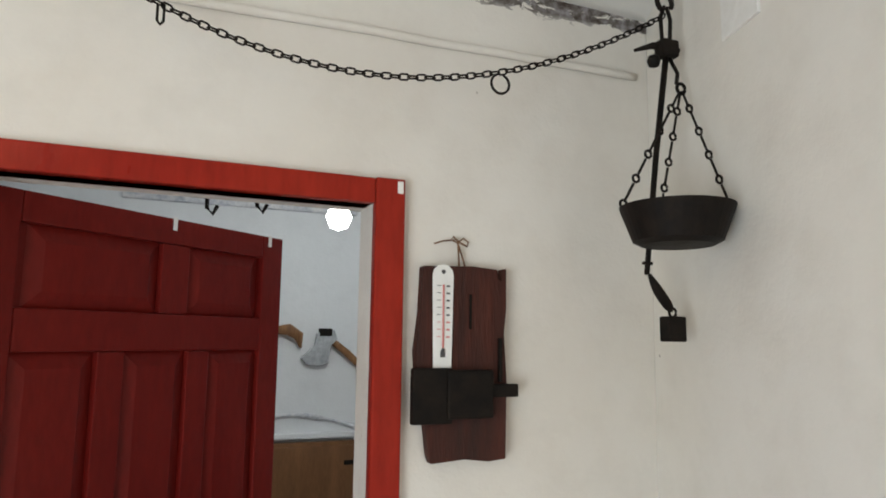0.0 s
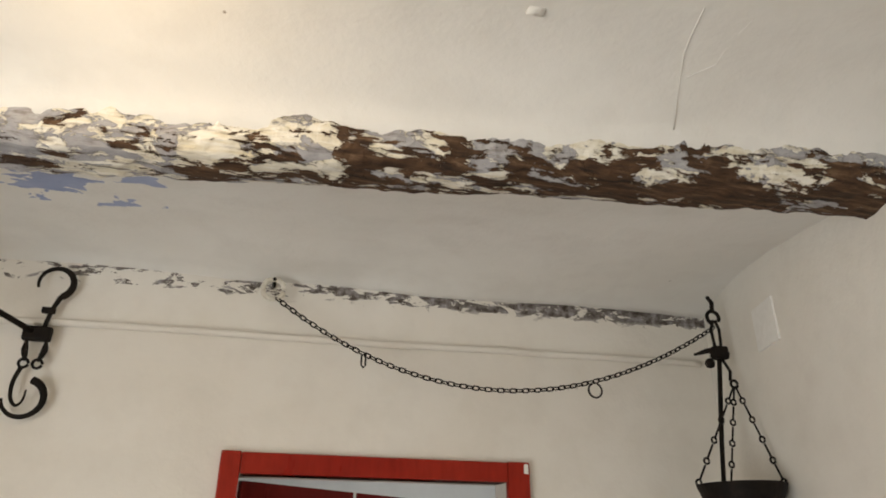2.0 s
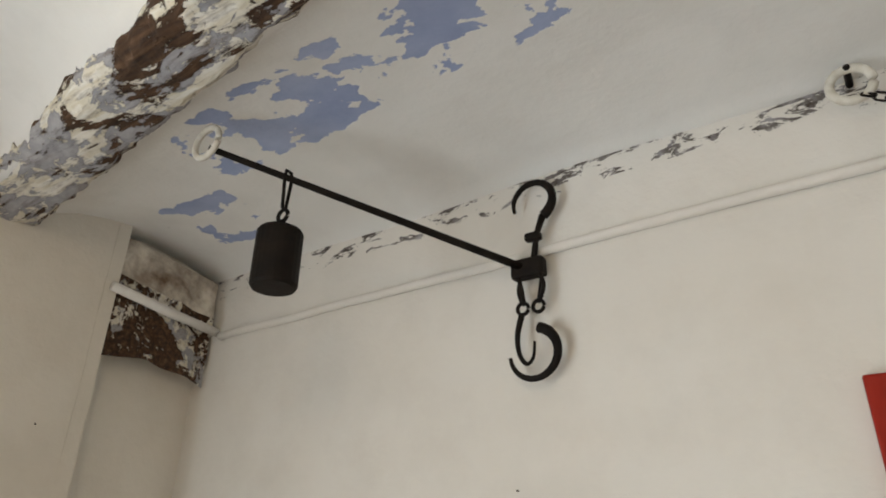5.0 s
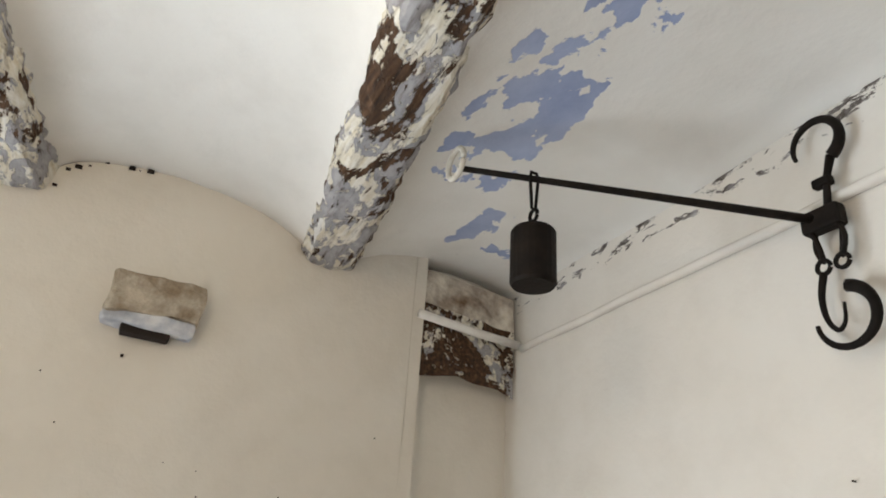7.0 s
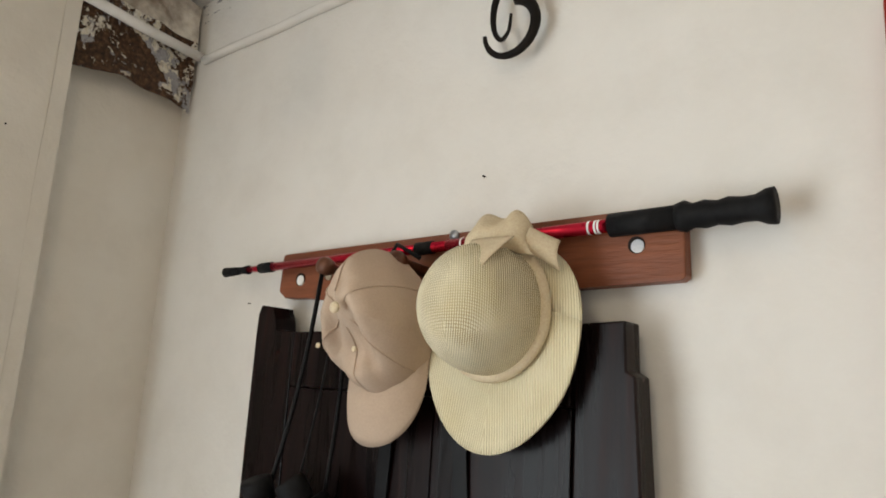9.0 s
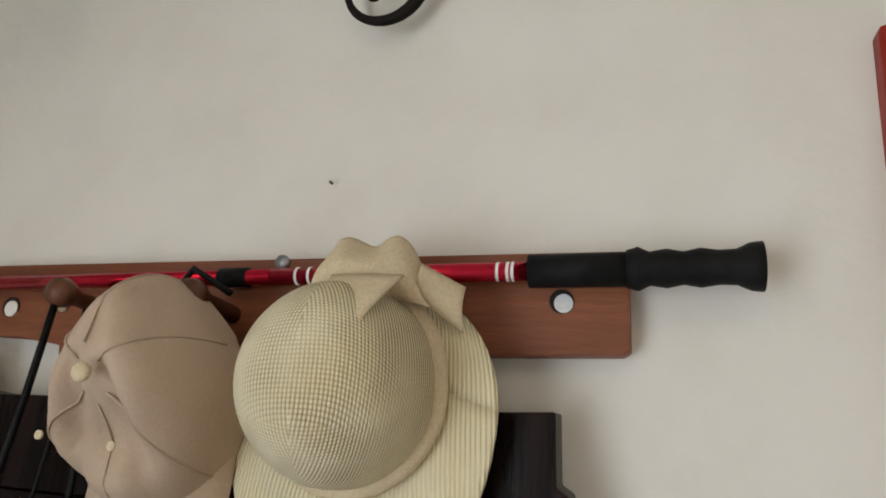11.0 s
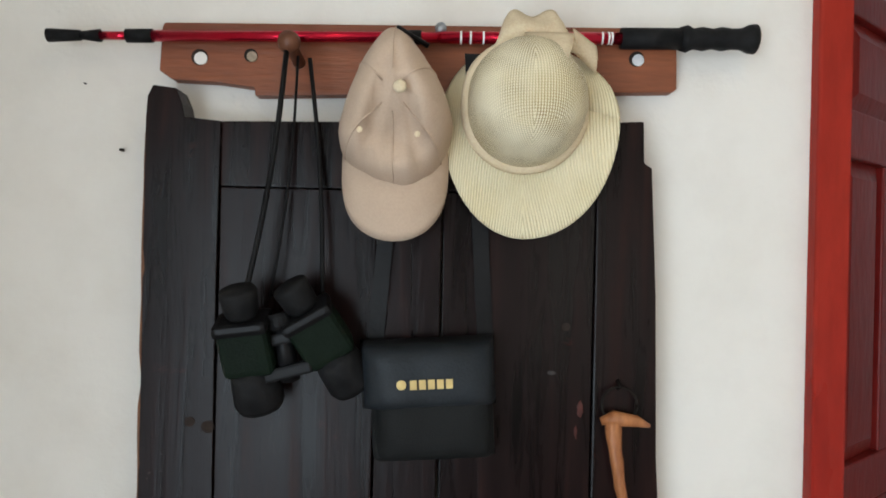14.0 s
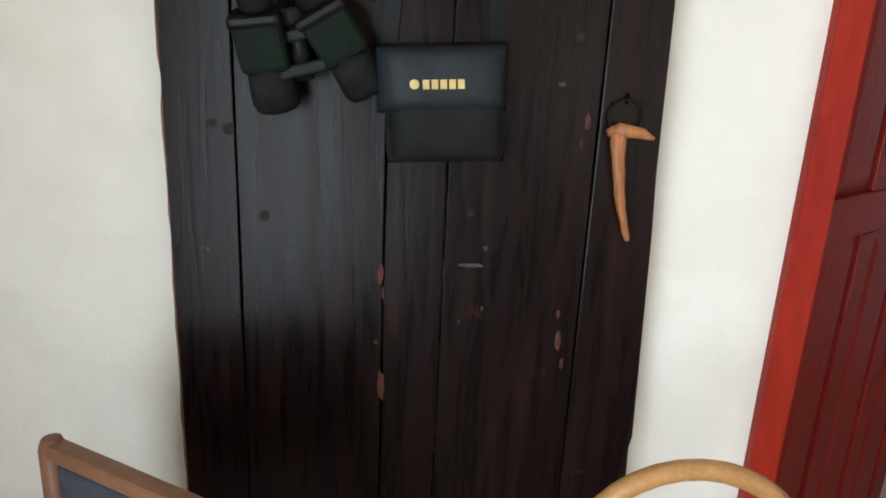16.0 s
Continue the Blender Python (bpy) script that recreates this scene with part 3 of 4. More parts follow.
def link(r=0.0068, l=0.009, t=0.0022):
    pts = [(r * math.cos(a), 0, l * math.copysign(1, math.sin(a)) * 0.5 + r * math.sin(a)) for a in (math.pi * (k + 0.5) / 5 for k in range(10))]
    return tube(pts, t, 6, True)


chain = empty("hanging_chain", (0.111, -0.047, 2.549), "long rusty iron chain slung between two wall rings", "chain")
C0, C1 = Vector((0.111, -0.055, 2.545)), Vector((1.49, -0.245, 2.515))


def chain_at(f):
    p = C0.lerp(C1, f)
    p.z -= 0.243 * 4 * f * (1 - f) * (1 + 0.10 * (0.5 - f))
    return p


first, fs = None, [0.0]
while fs[-1] < 1:
    p, g = chain_at(fs[-1]), fs[-1]
    while g < 1 and (chain_at(g) - p).length < 0.0185:
        g += 0.0004
    fs.append(g)
for i, (f0, f1) in enumerate(zip(fs, fs[1:])):
    p, q = chain_at(f0), chain_at(f1)
    if first is None:
        ob = part("link", link(), IRON, chain, smooth=True)
        first = ob.data
    else:
        ob = new("link", first)
        ob.parent = chain
    rot = (q - p).to_track_quat("Z", "Y").to_matrix().to_4x4() @ pose(0, 0, 0, 0, 0, 45 + 90 * (i % 2))
    ob.matrix_local = Matrix.Translation((p + q) / 2 - chain.location) @ rot
part("open_ring", tube(arc(chain_at(0.70) - chain.location + Vector((0, -0.004, -0.028)), 0.022, 110, 430, 18), 0.003, 6), IRON, chain, "open iron ring", True)
part("loop", tube([chain_at(0.195) - chain.location + Vector(v) for v in ((-0.006, 0, 0), (-0.006, 0, -0.034), (0, 0, -0.042), (0.006, 0, -0.034), (0.006, 0, 0))], 0.003, 6), IRON, chain, "small iron loop", True)
wr = empty("wall_ring", (0.10, -0.035, 2.575), "white-painted iron ring in the flaking wall top", "ring")
part("ring", tube(arc((0, -0.012, 0), 0.032, 0, 345, 20), 0.008, 8), ROPE, wr, "lime-crusted ring", True)
part("staple", tube([(0.0, 0.03, 0.025), (0, -0.01, 0.035), (0, -0.02, 0.03)], 0.006, 6), IRON, wr, smooth=True)


def hook_shape(c, r, a0, a1, t0, t1, n=20):
    return tube(arc(c, r, a0, a1, n), [t0 + (t1 - t0) * i / n for i in range(n + 1)], 8)


st = empty("steelyard_scale", (-0.512, -0.032, 2.40), "black iron steelyard balance hanging from a wall hook", "balance scale")
part("top_hook", hook_shape((0.015, 0, 0.135), 0.045, -60, 200, 0.011, 0.004), IRON, st, "curved forged hook", True)
part("shank", tube([(0.036, 0, 0.097), (0.02, 0, 0.055), (0.012, 0, 0.0)], [0.008, 0.006, 0.007], 8), IRON, st, smooth=True)
part("swivel", box((-0.004, -0.009, 0.045), (0.03, 0.009, 0.062), 0.004), IRON, st)
part("head_block", box((-0.035, -0.014, -0.035), (0.035, 0.014, 0.005), 0.006), IRON, st)
E0 = Vector((-0.01, -0.005, -0.012))
E1 = Vector((-0.905, -0.535, 2.525)) - st.location
part("beam_rod", tube([E0.lerp(E1, k / 8) for k in range(9)], [0.0085 - 0.0003 * k for k in range(9)], 8), IRON, st, "straight iron arm", True)
for dx in (-0.022, 0.026):
    part("shackle", tube(flow([(dx, 0.006, -0.03), (dx - 0.005, 0.007, -0.06), (dx * 0.7, 0.003, -0.088), (dx + 0.007, -0.004, -0.06), (dx, -0.006, -0.03)]), 0.0045, 6), IRON, st, smooth=True)
    part("ring", tube(arc((dx * 0.7, 0, -0.098), 0.012, 0, 345, 14), 0.004, 6), IRON, st, smooth=True)
part("load_hook", hook_shape((0.004, 0, -0.190), 0.05, 75, -175, 0.011, 0.004), IRON, st, "large forged load hook", True)
part("load_hook", tube(flow([(-0.018, 0, -0.108), (-0.028, -0.002, -0.15), (-0.024, -0.004, -0.19), (-0.008, -0.006, -0.212), (0.006, -0.006, -0.20), (0.010, -0.006, -0.17)]), [0.0065 - 0.00016 * k for k in range(26)], 8), IRON, st, "small forged hook", True)
WP = E0.lerp(E1, 0.765)
part("weight_hanger", tube([WP + Vector(v) for v in ((0, 0.010, 0.0), (0, 0.006, 0.014), (0, -0.006, 0.014), (0, -0.008, 0.0), (0, -0.004, -0.065), (0, 0.004, -0.065), (0, 0.010, 0.0))], 0.0035, 6), IRON, st, smooth=True)
part("ring", tube(arc(WP + Vector((0, 0, -0.080)), 0.012, 0, 345, 14), 0.004, 6), IRON, st, smooth=True)
part("counterweight", lathe([(0.008, -0.083), (0.010, -0.095), (0.038, -0.100), (0.042, -0.106), (0.042, -0.206), (0.038, -0.212), (0.001, -0.212)], 24, Matrix.Translation(WP + Vector((0, 0, -0.012)))), IRON, st, "heavy cylindrical iron weight", False)
rl = empty("rope_loop", (-0.905, -0.545, 2.545), "off-white rope ring holding the balance arm to the beam", "rope")
part("loop", tube(arc((0, 0.004, -0.012), 0.032, 0, 350, 18), 0.006, 8), ROPE, rl, smooth=True)

# pan balance in the corner
pb = empty("pan_balance", (1.495, -0.245, 2.44), "old black iron pan balance hung by chains in the corner", "balance scale")
part("hanger", tube([(0.005, 0, 0.10), (0.016, 0.0, 0.07), (0.012, 0, 0.0), (-0.010, 0, 0.0), (-0.014, 0, 0.07), (-0.002, 0, 0.10)], 0.005, 6), IRON, pb, smooth=True)
part("wall_hook", tube(arc((0, 0, 0.11), 0.022, -30, 250, 12), 0.006, 8), IRON, pb, smooth=True)
part("staple", tube([(0.0, 0.0, 0.13), (0.02, 0.02, 0.17), (0.03, 0.05, 0.2)], 0.007, 8), IRON, pb, smooth=True)
part("head_block", box((-0.022, -0.018, -0.03), (0.026, 0.018, 0.012), 0.006), IRON, pb)
part("pivot_bar", tube([(-0.07, 0.03, -0.012), (-0.03, 0.012, 0.0), (0.03, -0.012, -0.012)], [0.004, 0.009, 0.006], 8), IRON, pb, smooth=True)
part("knob", lathe([(0.001, -0.016), (0.012, -0.012), (0.016, 0), (0.012, 0.012), (0.001, 0.016)], 12, Matrix.Translation((-0.038, 0.0, -0.045))), IRON, pb, smooth=True)
part("arm_rod", tube([(0, 0, -0.02), (-0.045, -0.006, -0.28), (-0.085, -0.012, -0.555)], [0.0075, 0.007, 0.006], 8), IRON, pb, "long upright iron arm", True)
part("pin", tube([(-0.095, -0.012, -0.53), (-0.07, -0.012, -0.53)], 0.004, 6), IRON, pb)
PC = Vector((1.408, -0.36, 2.02)) - pb.location
part("pan", lathe([(0.001, -0.085), (0.075, -0.083), (0.092, -0.074), (0.118, -0.004), (0.119, 0.0), (0.114, 0.0), (0.088, -0.068), (0.072, -0.076), (0.001, -0.077)], 40, Matrix.Translation(PC)), IRON, pb, "blackened shallow iron pan", False)
APEX = Vector((0.014, -0.03, -0.115))
part("links", tube([(0.01, 0, -0.03), (0.022, -0.012, -0.07), (0.010, -0.02, -0.10)], 0.005, 6), IRON, pb, smooth=True)
part("ring", tube(arc(APEX, 0.012, 0, 345, 14), 0.004, 6), IRON, pb, smooth=True)
for ang in (157, 67, -23):
    rim = PC + 0.115 * Vector((math.cos(radians(ang)), math.sin(radians(ang)), 0))
    strand = empty("pan_chain")
    strand.parent = pb
    for k in range(5):
        p, q = APEX.lerp(rim, k / 5), APEX.lerp(rim, (k + 1) / 5)
        d = (q - p)
        part("rod", tube([p + d * 0.12, p + d * 0.82], 0.003, 6), IRON, strand, smooth=True)
        part("eye", tube(arc(p + d * 0.91, 0.0085, 0, 345, 10), 0.003, 6), IRON, strand, smooth=True)
part("strap", tube(flow([(-0.078, -0.012, -0.555), (-0.055, -0.008, -0.585), (-0.018, 0.0, -0.622), (-0.004, 0.004, -0.634)]), [0.004 + 0.008 * math.sin(math.pi * k / 15) for k in range(16)], 8), IRON, pb, "twisted iron strap", True)
part("shackle", tube(arc((-0.002, 0.004, -0.637), 0.010, 0, 350, 12), 0.003, 6), IRON, pb, smooth=True)
part("block_weight", box((-0.026, -0.014, -0.703), (0.022, 0.022, -0.646), 0.004), IRON, pb, "small square iron weight")
bx = part("junction_plate", box((-0.004, -0.07, -0.065), (0.006, 0.07, 0.065), 0.003), BOX)
bx.location = (right_x(-0.46) - 0.002, -0.46, 2.46)
bx.rotation_euler = (0, 0, -math.atan(SLANT))
tagged(bx, "flush white painted junction box cover on the wall", "cover plate")

# board with thermometer
pq = empty("old_board", (1.07, 0, 1.69), "rough reddish board with an iron lock hanging on a string", "board")
part("board", slab([(-0.107, 0.212), (-0.112, 0.10), (-0.122, 0.02), (-0.114, -0.09), (-0.10, -0.12), (-0.088, -0.21), (-0.082, -0.228), (0.0, -0.222), (0.06, -0.230), (0.104, -0.226), (0.107, -0.05), (0.100, 0.06), (0.106, 0.12), (0.106, 0.216), (0.097, 0.214), (0.094, 0.185), (0.085, 0.19), (0.082, 0.212), (0.02, 0.217)], -0.035, -0.006, 0.003), PLAQUE, pq)
part("lock_plate", box((-0.135, -0.055, -0.14), (-0.04, -0.034, -0.018), 0.004), IRON, pq, "black iron lock box")
part("lock_case", box((-0.055, -0.062, -0.13), (0.06, -0.030, -0.022), 0.006), IRON, pq)
part("bolt", box((0.055, -0.05, -0.085), (0.13, -0.034, -0.055), 0.003), IRON, pq)
part("pin", box((0.082, -0.046, -0.05), (0.090, -0.034, 0.05), 0.002), IRON, pq)
part("nail", box((0.008, -0.040, 0.07), (0.013, -0.034, 0.15), 0.001), IRON, pq)
part("string", tube([(-0.012, -0.02, 0.215), (-0.010, -0.008, 0.275), (0.002, -0.012, 0.285), (0.016, -0.010, 0.277), (0.012, -0.012, 0.266), (-0.008, -0.010, 0.275), (-0.024, -0.012, 0.288), (-0.028, -0.010, 0.280), (-0.012, -0.010, 0.274), (-0.004, -0.012, 0.25), (0.004, -0.02, 0.215)], 0.0022, 6), STRING, pq, "knotted brown string", True)
part("tail", tube([(-0.02, -0.010, 0.280), (-0.05, -0.012, 0.276), (-0.072, -0.010, 0.268)], 0.002, 6), STRING, pq, smooth=True)
th = empty("thermometer", (1.010, -0.0365, 1.79), "white enamel wall thermometer with printed scale on the board", "thermometer")


def thermometer():
    w, h = 0.026, 0.118
    out = [(w * math.cos(radians(a)), h - w + w * math.sin(radians(a))) for a in range(0, 181, 30)]
    out += [(-w + 0.004, -h), (w - 0.004, -h)]
    part("plate", slab(out, -0.004, 0.0, 0.001), WHITEP, th)
    part("tube", tube([(0, -0.006, -0.075), (0, -0.006, 0.07)], 0.0022, 6), REDP, th, "thin red spirit column")
    part("bulb", lathe([(0.001, -0.006), (0.005, 0), (0.001, 0.006)], 10, Matrix.Translation((0, -0.006, -0.078))), DARKP, th)
    part("hole", lathe([(0.005, -0.0008), (0.005, 0.0008)], 12, pose(0, -0.0046, 0.100, 90)), DARKP, th)
    part("holder", box((-0.006, -0.0055, -0.094), (0.006, -0.0042, -0.08)), DARKP, th)
    for k in range(8):
        z = 0.065 - 0.0165 * k
        part("tick", box((0.008, -0.0052, z), (0.016, -0.0043, z + 0.004)), DARKP if k < 5 else REDP, th)
        part("tick", box((-0.015, -0.0052, z + 0.002), (-0.006, -0.0043, z + 0.0035)), DARKP if k < 5 else REDP, th)


thermometer()

# ---- rack and what hangs on it ----
rk = empty("coat_rack", (-0.63, 0, 1.815), "reddish-brown wooden coat rack board with holes and pegs", "coat rack")
RX = 0.63
part("board", slab([(-1.038 + RX, 0.038), (-1.034 + RX, 0.046), (-0.229 + RX, 0.059), (-0.224 + RX, 0.052), (-0.222 + RX, -0.038), (-0.229 + RX, -0.043), (-0.89 + RX, -0.066), (-0.892 + RX, -0.053), (-0.95 + RX, -0.046), (-1.02 + RX, -0.044), (-1.041 + RX, -0.03)], -0.030, -0.004, 0.0025), RACK, rk)
# holes laid on as discs: dark crescent paints the inner shade, offset disc the plaster
for x, z, r, m in ((-0.978, -0.008, 0.0130, CABLE), (-0.898, -0.003, 0.0105, STUBM), (-0.288, 0.008, 0.012, GREYL)):
    hole = part("hole", lathe([(r, -0.001), (r, 0.001), (r * 0.8, 0.0012)], 18, pose(x + RX, -0.0306, z, 90)), CAVITY, rk, "round hole through the board")
    part("hole_floor", lathe([(r * 0.78, -0.001), (r * 0.78, 0.0022), (r * 0.6, 0.0024)], 18, pose(x + RX + 0.0022, -0.0306, z - 0.0022, 90)), m, hole, "pale plaster seen through the hole")
for x in (-0.822, -0.655, -0.47):
    part("peg", lathe([(0.010, 0.0), (0.009, 0.06), (0.014, 0.07), (0.017, 0.08), (0.014, 0.091), (0.001, 0.095)], 16, pose(x + RX, -0.028, -0.012, 84)), PEG, rk, "turned wooden peg", True)
part("screw", lathe([(0.009, 0), (0.009, 0.004), (0.001, 0.006)], 12, pose(-0.60 + RX, -0.03, 0.048, 90)), STEEL, rk, "", True)

pl = empty("trekking_pole", (-0.65, -0.048, 1.842), "red aluminium trekking pole with black grip lying across the rack pegs", "trekking pole")
TILT_P = 0.022


def along(x0, x1, r0, r1=None, n=1):
    return tube([(x0 + (x1 - x0) * k / n + 0.65, 0, TILT_P * (x0 + (x1 - x0) * k / n + 0.65)) for k in range(n + 1)], [r0 + ((r1 or r0) - r0) * k / n for k in range(n + 1)], 14)


part("tip_cap", along(-1.205, -1.155, 0.0105, 0.008), RUBBER, pl, "black rubber tip", True)
part("tip_neck", along(-1.155, -1.125, 0.006, 0.010), RUBBER, pl, "", True)
part("lower_shaft", along(-1.125, -1.07, 0.0065), TUBE, pl, "", True)
part("collar", along(-1.085, -1.045, 0.0105), RUBBER, pl, "", True)
part("shaft", along(-1.045, -0.60, 0.0085), TUBE, pl, "glossy red tube", True)
part("collar", along(-0.665, -0.63, 0.011), RUBBER, pl, "", True)
part("upper_shaft", along(-0.60, -0.315, 0.0095), TUBE, pl, "glossy red tube", True)
part("foam_grip", along(-0.318, -0.222, 0.0165, 0.0165), RUBBER, pl, "black foam sleeve", True)
gp = [(-0.226, 0.018), (-0.215, 0.021), (-0.205, 0.016), (-0.19, 0.0185), (-0.175, 0.0155), (-0.16, 0.0185), (-0.145, 0.016), (-0.13, 0.0165), (-0.118, 0.022), (-0.108, 0.023)]
part("grip", tube([(x + 0.65, 0, TILT_P * (x + 0.65)) for x, r in gp], [r for x, r in gp], 14), RUBBER, pl, "moulded black hand grip", True)
for x in (-0.57, -0.555, -0.535, -0.495, -0.35, -0.34, -0.335):
    part("print_mark", tube([(x + 0.65, 0, TILT_P * (x + 0.65)), (x + 0.653, 0, TILT_P * (x + 0.65))], 0.0099, 14), WHITEP, pl, "white printed mark")

# old plank door leaning on the wall
pd = empty("plank_door", (-0.65, -0.05, 0), "very dark old plank door with worn edges, leaning on the wall", "old door")
PX = 0.65


def board(x0, x1, top, z0=0.0, extra=None, seed=0):
    rnd = random.Random(seed)
    left = [(x0 + PX + rnd.uniform(0, 0.0018), z0 + (top - z0) * k / 9) for k in range(10)]
    right = [(x1 + PX - rnd.uniform(0, 0.0018), z0 + (top - z0) * k / 9) for k in range(10)]
    out = left + (extra or []) + right[::-1]
    return slab(out, -0.022 + rnd.uniform(-0.002, 0.002), 0.026, 0.0015)


part("board", board(-1.042, -0.9290, 1.70, extra=[(-1.040 + PX, 1.735), (-1.032 + PX, 1.752), (-0.998 + PX, 1.748), (-0.988 + PX, 1.725), (-0.984 + PX, 1.705)], seed=1), PLANK, pd, "edge board with a raised worn corner")
part("board", board(-0.928, -0.690, 1.600, seed=2), PLANK, pd)
part("board", board(-0.6885, -0.5915, 1.600, seed=3), PLANK, pd)
part("board", board(-0.590, -0.358, 1.600, seed=4), PLANK, pd)
part("top_board", slab([(-0.928 + PX, 1.602), (-0.36 + PX, 1.602), (-0.36 + PX, 1.712), (-0.60 + PX, 1.707), (-0.928 + PX, 1.70)], -0.024, 0.026, 0.003), PLANK, pd, "cross board at the top")
part("board", slab([(-0.356 + PX, 0), (-0.225 + PX, 0), (-0.232 + PX, 0.5), (-0.240 + PX, 0.70), (-0.236 + PX, 0.72), (-0.250 + PX, 1.1), (-0.256 + PX, 1.2), (-0.262 + PX, 1.45), (-0.272 + PX, 1.645), (-0.284 + PX, 1.652), (-0.286 + PX, 1.716), (-0.356 + PX, 1.712)], -0.022, 0.026, 0.003), PLANK, pd, "edge board with a notch")
part("worn_edge", rough_up(tube([(-1.041 + PX, -0.018, 0.02 + 1.66 * k / 40) for k in range(41)], 0.0045, 6), 25, 0.005), CHAIRW, pd, "brown worn edge")
# knot holes are surface discs, their inner shade put in as near-black
for x, z, r in ((-0.938, 1.238, 0.009), (-0.965, 1.245, 0.007), (-0.886, 1.099, 0.008), (-0.55, 1.12, 0.006), (-0.40, 1.40, 0.006)):
    part("knot_hole", lathe([(r, -0.002), (r * 1.1, 0.0008), (r * 0.3, 0.0012)], 10, pose(x + PX, -0.0245, z, 90)), CAVITY, pd)
chip_rnd = random.Random(11)
for x, z, w, h in ((-0.694, 1.008, 0.006, 0.022), (-0.689, 0.972, 0.003, 0.018), (-0.690, 0.80, 0.008, 0.04), (-0.545, 1.030, 0.026, 0.005), (-0.522, 1.062, 0.006, 0.006), (-0.376, 1.275, 0.006, 0.016), (-0.382, 1.24, 0.004, 0.012),
                   (-0.392, 0.95, 0.004, 0.012), (-0.388, 0.90, 0.006, 0.02), (-0.378, 0.86, 0.005, 0.014), (-0.522, 0.955, 0.004, 0.006), (-0.56, 0.93, 0.003, 0.005), (-0.70, 0.885, 0.004, 0.005), (-0.42, 1.33, 0.008, 0.004)):
    chip = lathe([(1.0, 0.0), (0.8, 0.0008), (0.1, 0.001)], 11, pose(x + PX, -0.0242, z, 90) @ Matrix.Diagonal((w * 0.75, h * 0.8, 1, 1)))
    for v in chip.verts:
        v.co.x += chip_rnd.uniform(-0.3, 0.3) * w
        v.co.z += chip_rnd.uniform(-0.3, 0.3) * h
    part("paint_chip", chip, RUST if x < -0.6 or x > -0.4 else STEELC, pd, "worn chip in the dark paint")
dr = empty("door_ring", (-0.318, -0.078, 1.285), "small iron ring pull on the old plank door", "ring pull")
part("ring", tube(arc((0, -0.006, 0), 0.027, 0, 355, 24), 0.0022, 6), IRON, dr, smooth=True)
part("staple", tube([(0, 0.006, 0.022), (0, -0.01, 0.028), (0, 0.006, 0.034)], 0.003, 6), IRON, dr, smooth=True)
hn = empty("wooden_wedge", (-0.318, -0.085, 1.262), "pale carved wooden hook stuck through the ring", "wooden hook")
part("shaft", rough_up(tube(flow([(-0.012, -0.002, 0.0), (-0.006, -0.006, -0.05), (0.004, -0.006, -0.11), (0.018, -0.003, -0.155), (0.022, 0, -0.172)]), [0.0125 - 0.00042 * k for k in range(21)], 10), 40, 0.003), HORN, hn, smooth=True)
part("crosspiece", tube([(-0.028, 0, -0.002), (-0.01, -0.004, 0.004), (0.025, -0.004, 0.0), (0.046, 0, -0.008)], [0.006, 0.012, 0.009, 0.003], 10), HORN, hn, smooth=True)

# baseball cap
cp = empty("baseball_cap", (-0.663, -0.045, 1.69), "beige cotton baseball cap hanging from a peg", "cap")


def cap_point(u, v):
    """u round the crown, v from the opening to the button."""
    a = 2 * math.pi * u
    r = math.cos(v * math.pi / 2) ** 0.75
    rx, rz = 0.081, 0.100 if math.sin(a) < 0 else 0.135
    x = rx * r * math.cos(a)
    z = rz * r * math.sin(a) + 0.03 * v
    y = -0.045 - 0.14 * math.sin(v * math.pi / 2) ** 0.9
    dent = 0.052 * math.exp(-((x - 0.0) ** 2 + (z + 0.02) ** 2) / 0.0016) - 0.012 * math.exp(-((x - 0.03) ** 2 + (z - 0.0) ** 2) / 0.0008)
    dent += 0.018 * math.exp(-((abs(x) - 0.026 + 0.25 * z) ** 2) / 0.00010) * math.exp(-((z + 0.01) ** 2) / 0.004)
    fold = 0.006 * math.sin(a * 3 + 1) * (1 - v)
    x *= 1 - 0.42 * max(0.0, z / 0.15)
    return (x + fold * 0.6, y + dent + wobble((x, 0, z), 18, 0.012) + wobble((x, 4, z), 45, 0.004), z + fold)


part("crown", grid(48, 20, cap_point), CAPM, cp, "", True)
part("button", lathe([(0.001, 0.006), (0.007, 0.004), (0.009, 0), (0.007, -0.003)], 14, pose(0.011, -0.190, 0.031, 90)), RIBBON, cp, "pale covered button", True)


def bill(u, v):
    t = (u - 0.5) * math.pi
    c, k = max(0.0, math.cos(t)), math.sin(t)
    inner = Vector((0.076 * k, -0.046 - 0.046 * c, -0.022 - 0.042 * c))
    outer = Vector((0.079 * k, -0.052 - 0.036 * c, -0.045 - 0.122 * c ** 0.62))
    p = inner.lerp(outer, v)
    p.y -= 0.010 * math.sin(v * math.pi) * c
    return p


thick(part("bill", grid(26, 8, bill), CAPM, cp, "curved peak", True), 0.005)
for s in range(6):
    a = s / 6 + 0.08
    part("seam", tube([Vector(cap_point(a, k / 12)) + Vector((0, -0.001, 0)) for k in range(1, 12)], 0.0013, 5), CAPM, cp, smooth=True)
for x, z in ((-0.042, -0.022), (0.034, -0.026)):
    part("eyelet", lathe([(0.001, 0.002), (0.004, 0.001), (0.004, -0.001)], 10, pose(x, -0.168, z, 90)), RIBBON, cp)
# shade in the gap at the cap's back, put in as a black tube
part("gap_shade", tube([(-0.03, -0.05, 0.118), (0.0, -0.055, 0.150), (0.045, -0.05, 0.125)], 0.004, 6), BLACK, cp, "dark back strap", True)

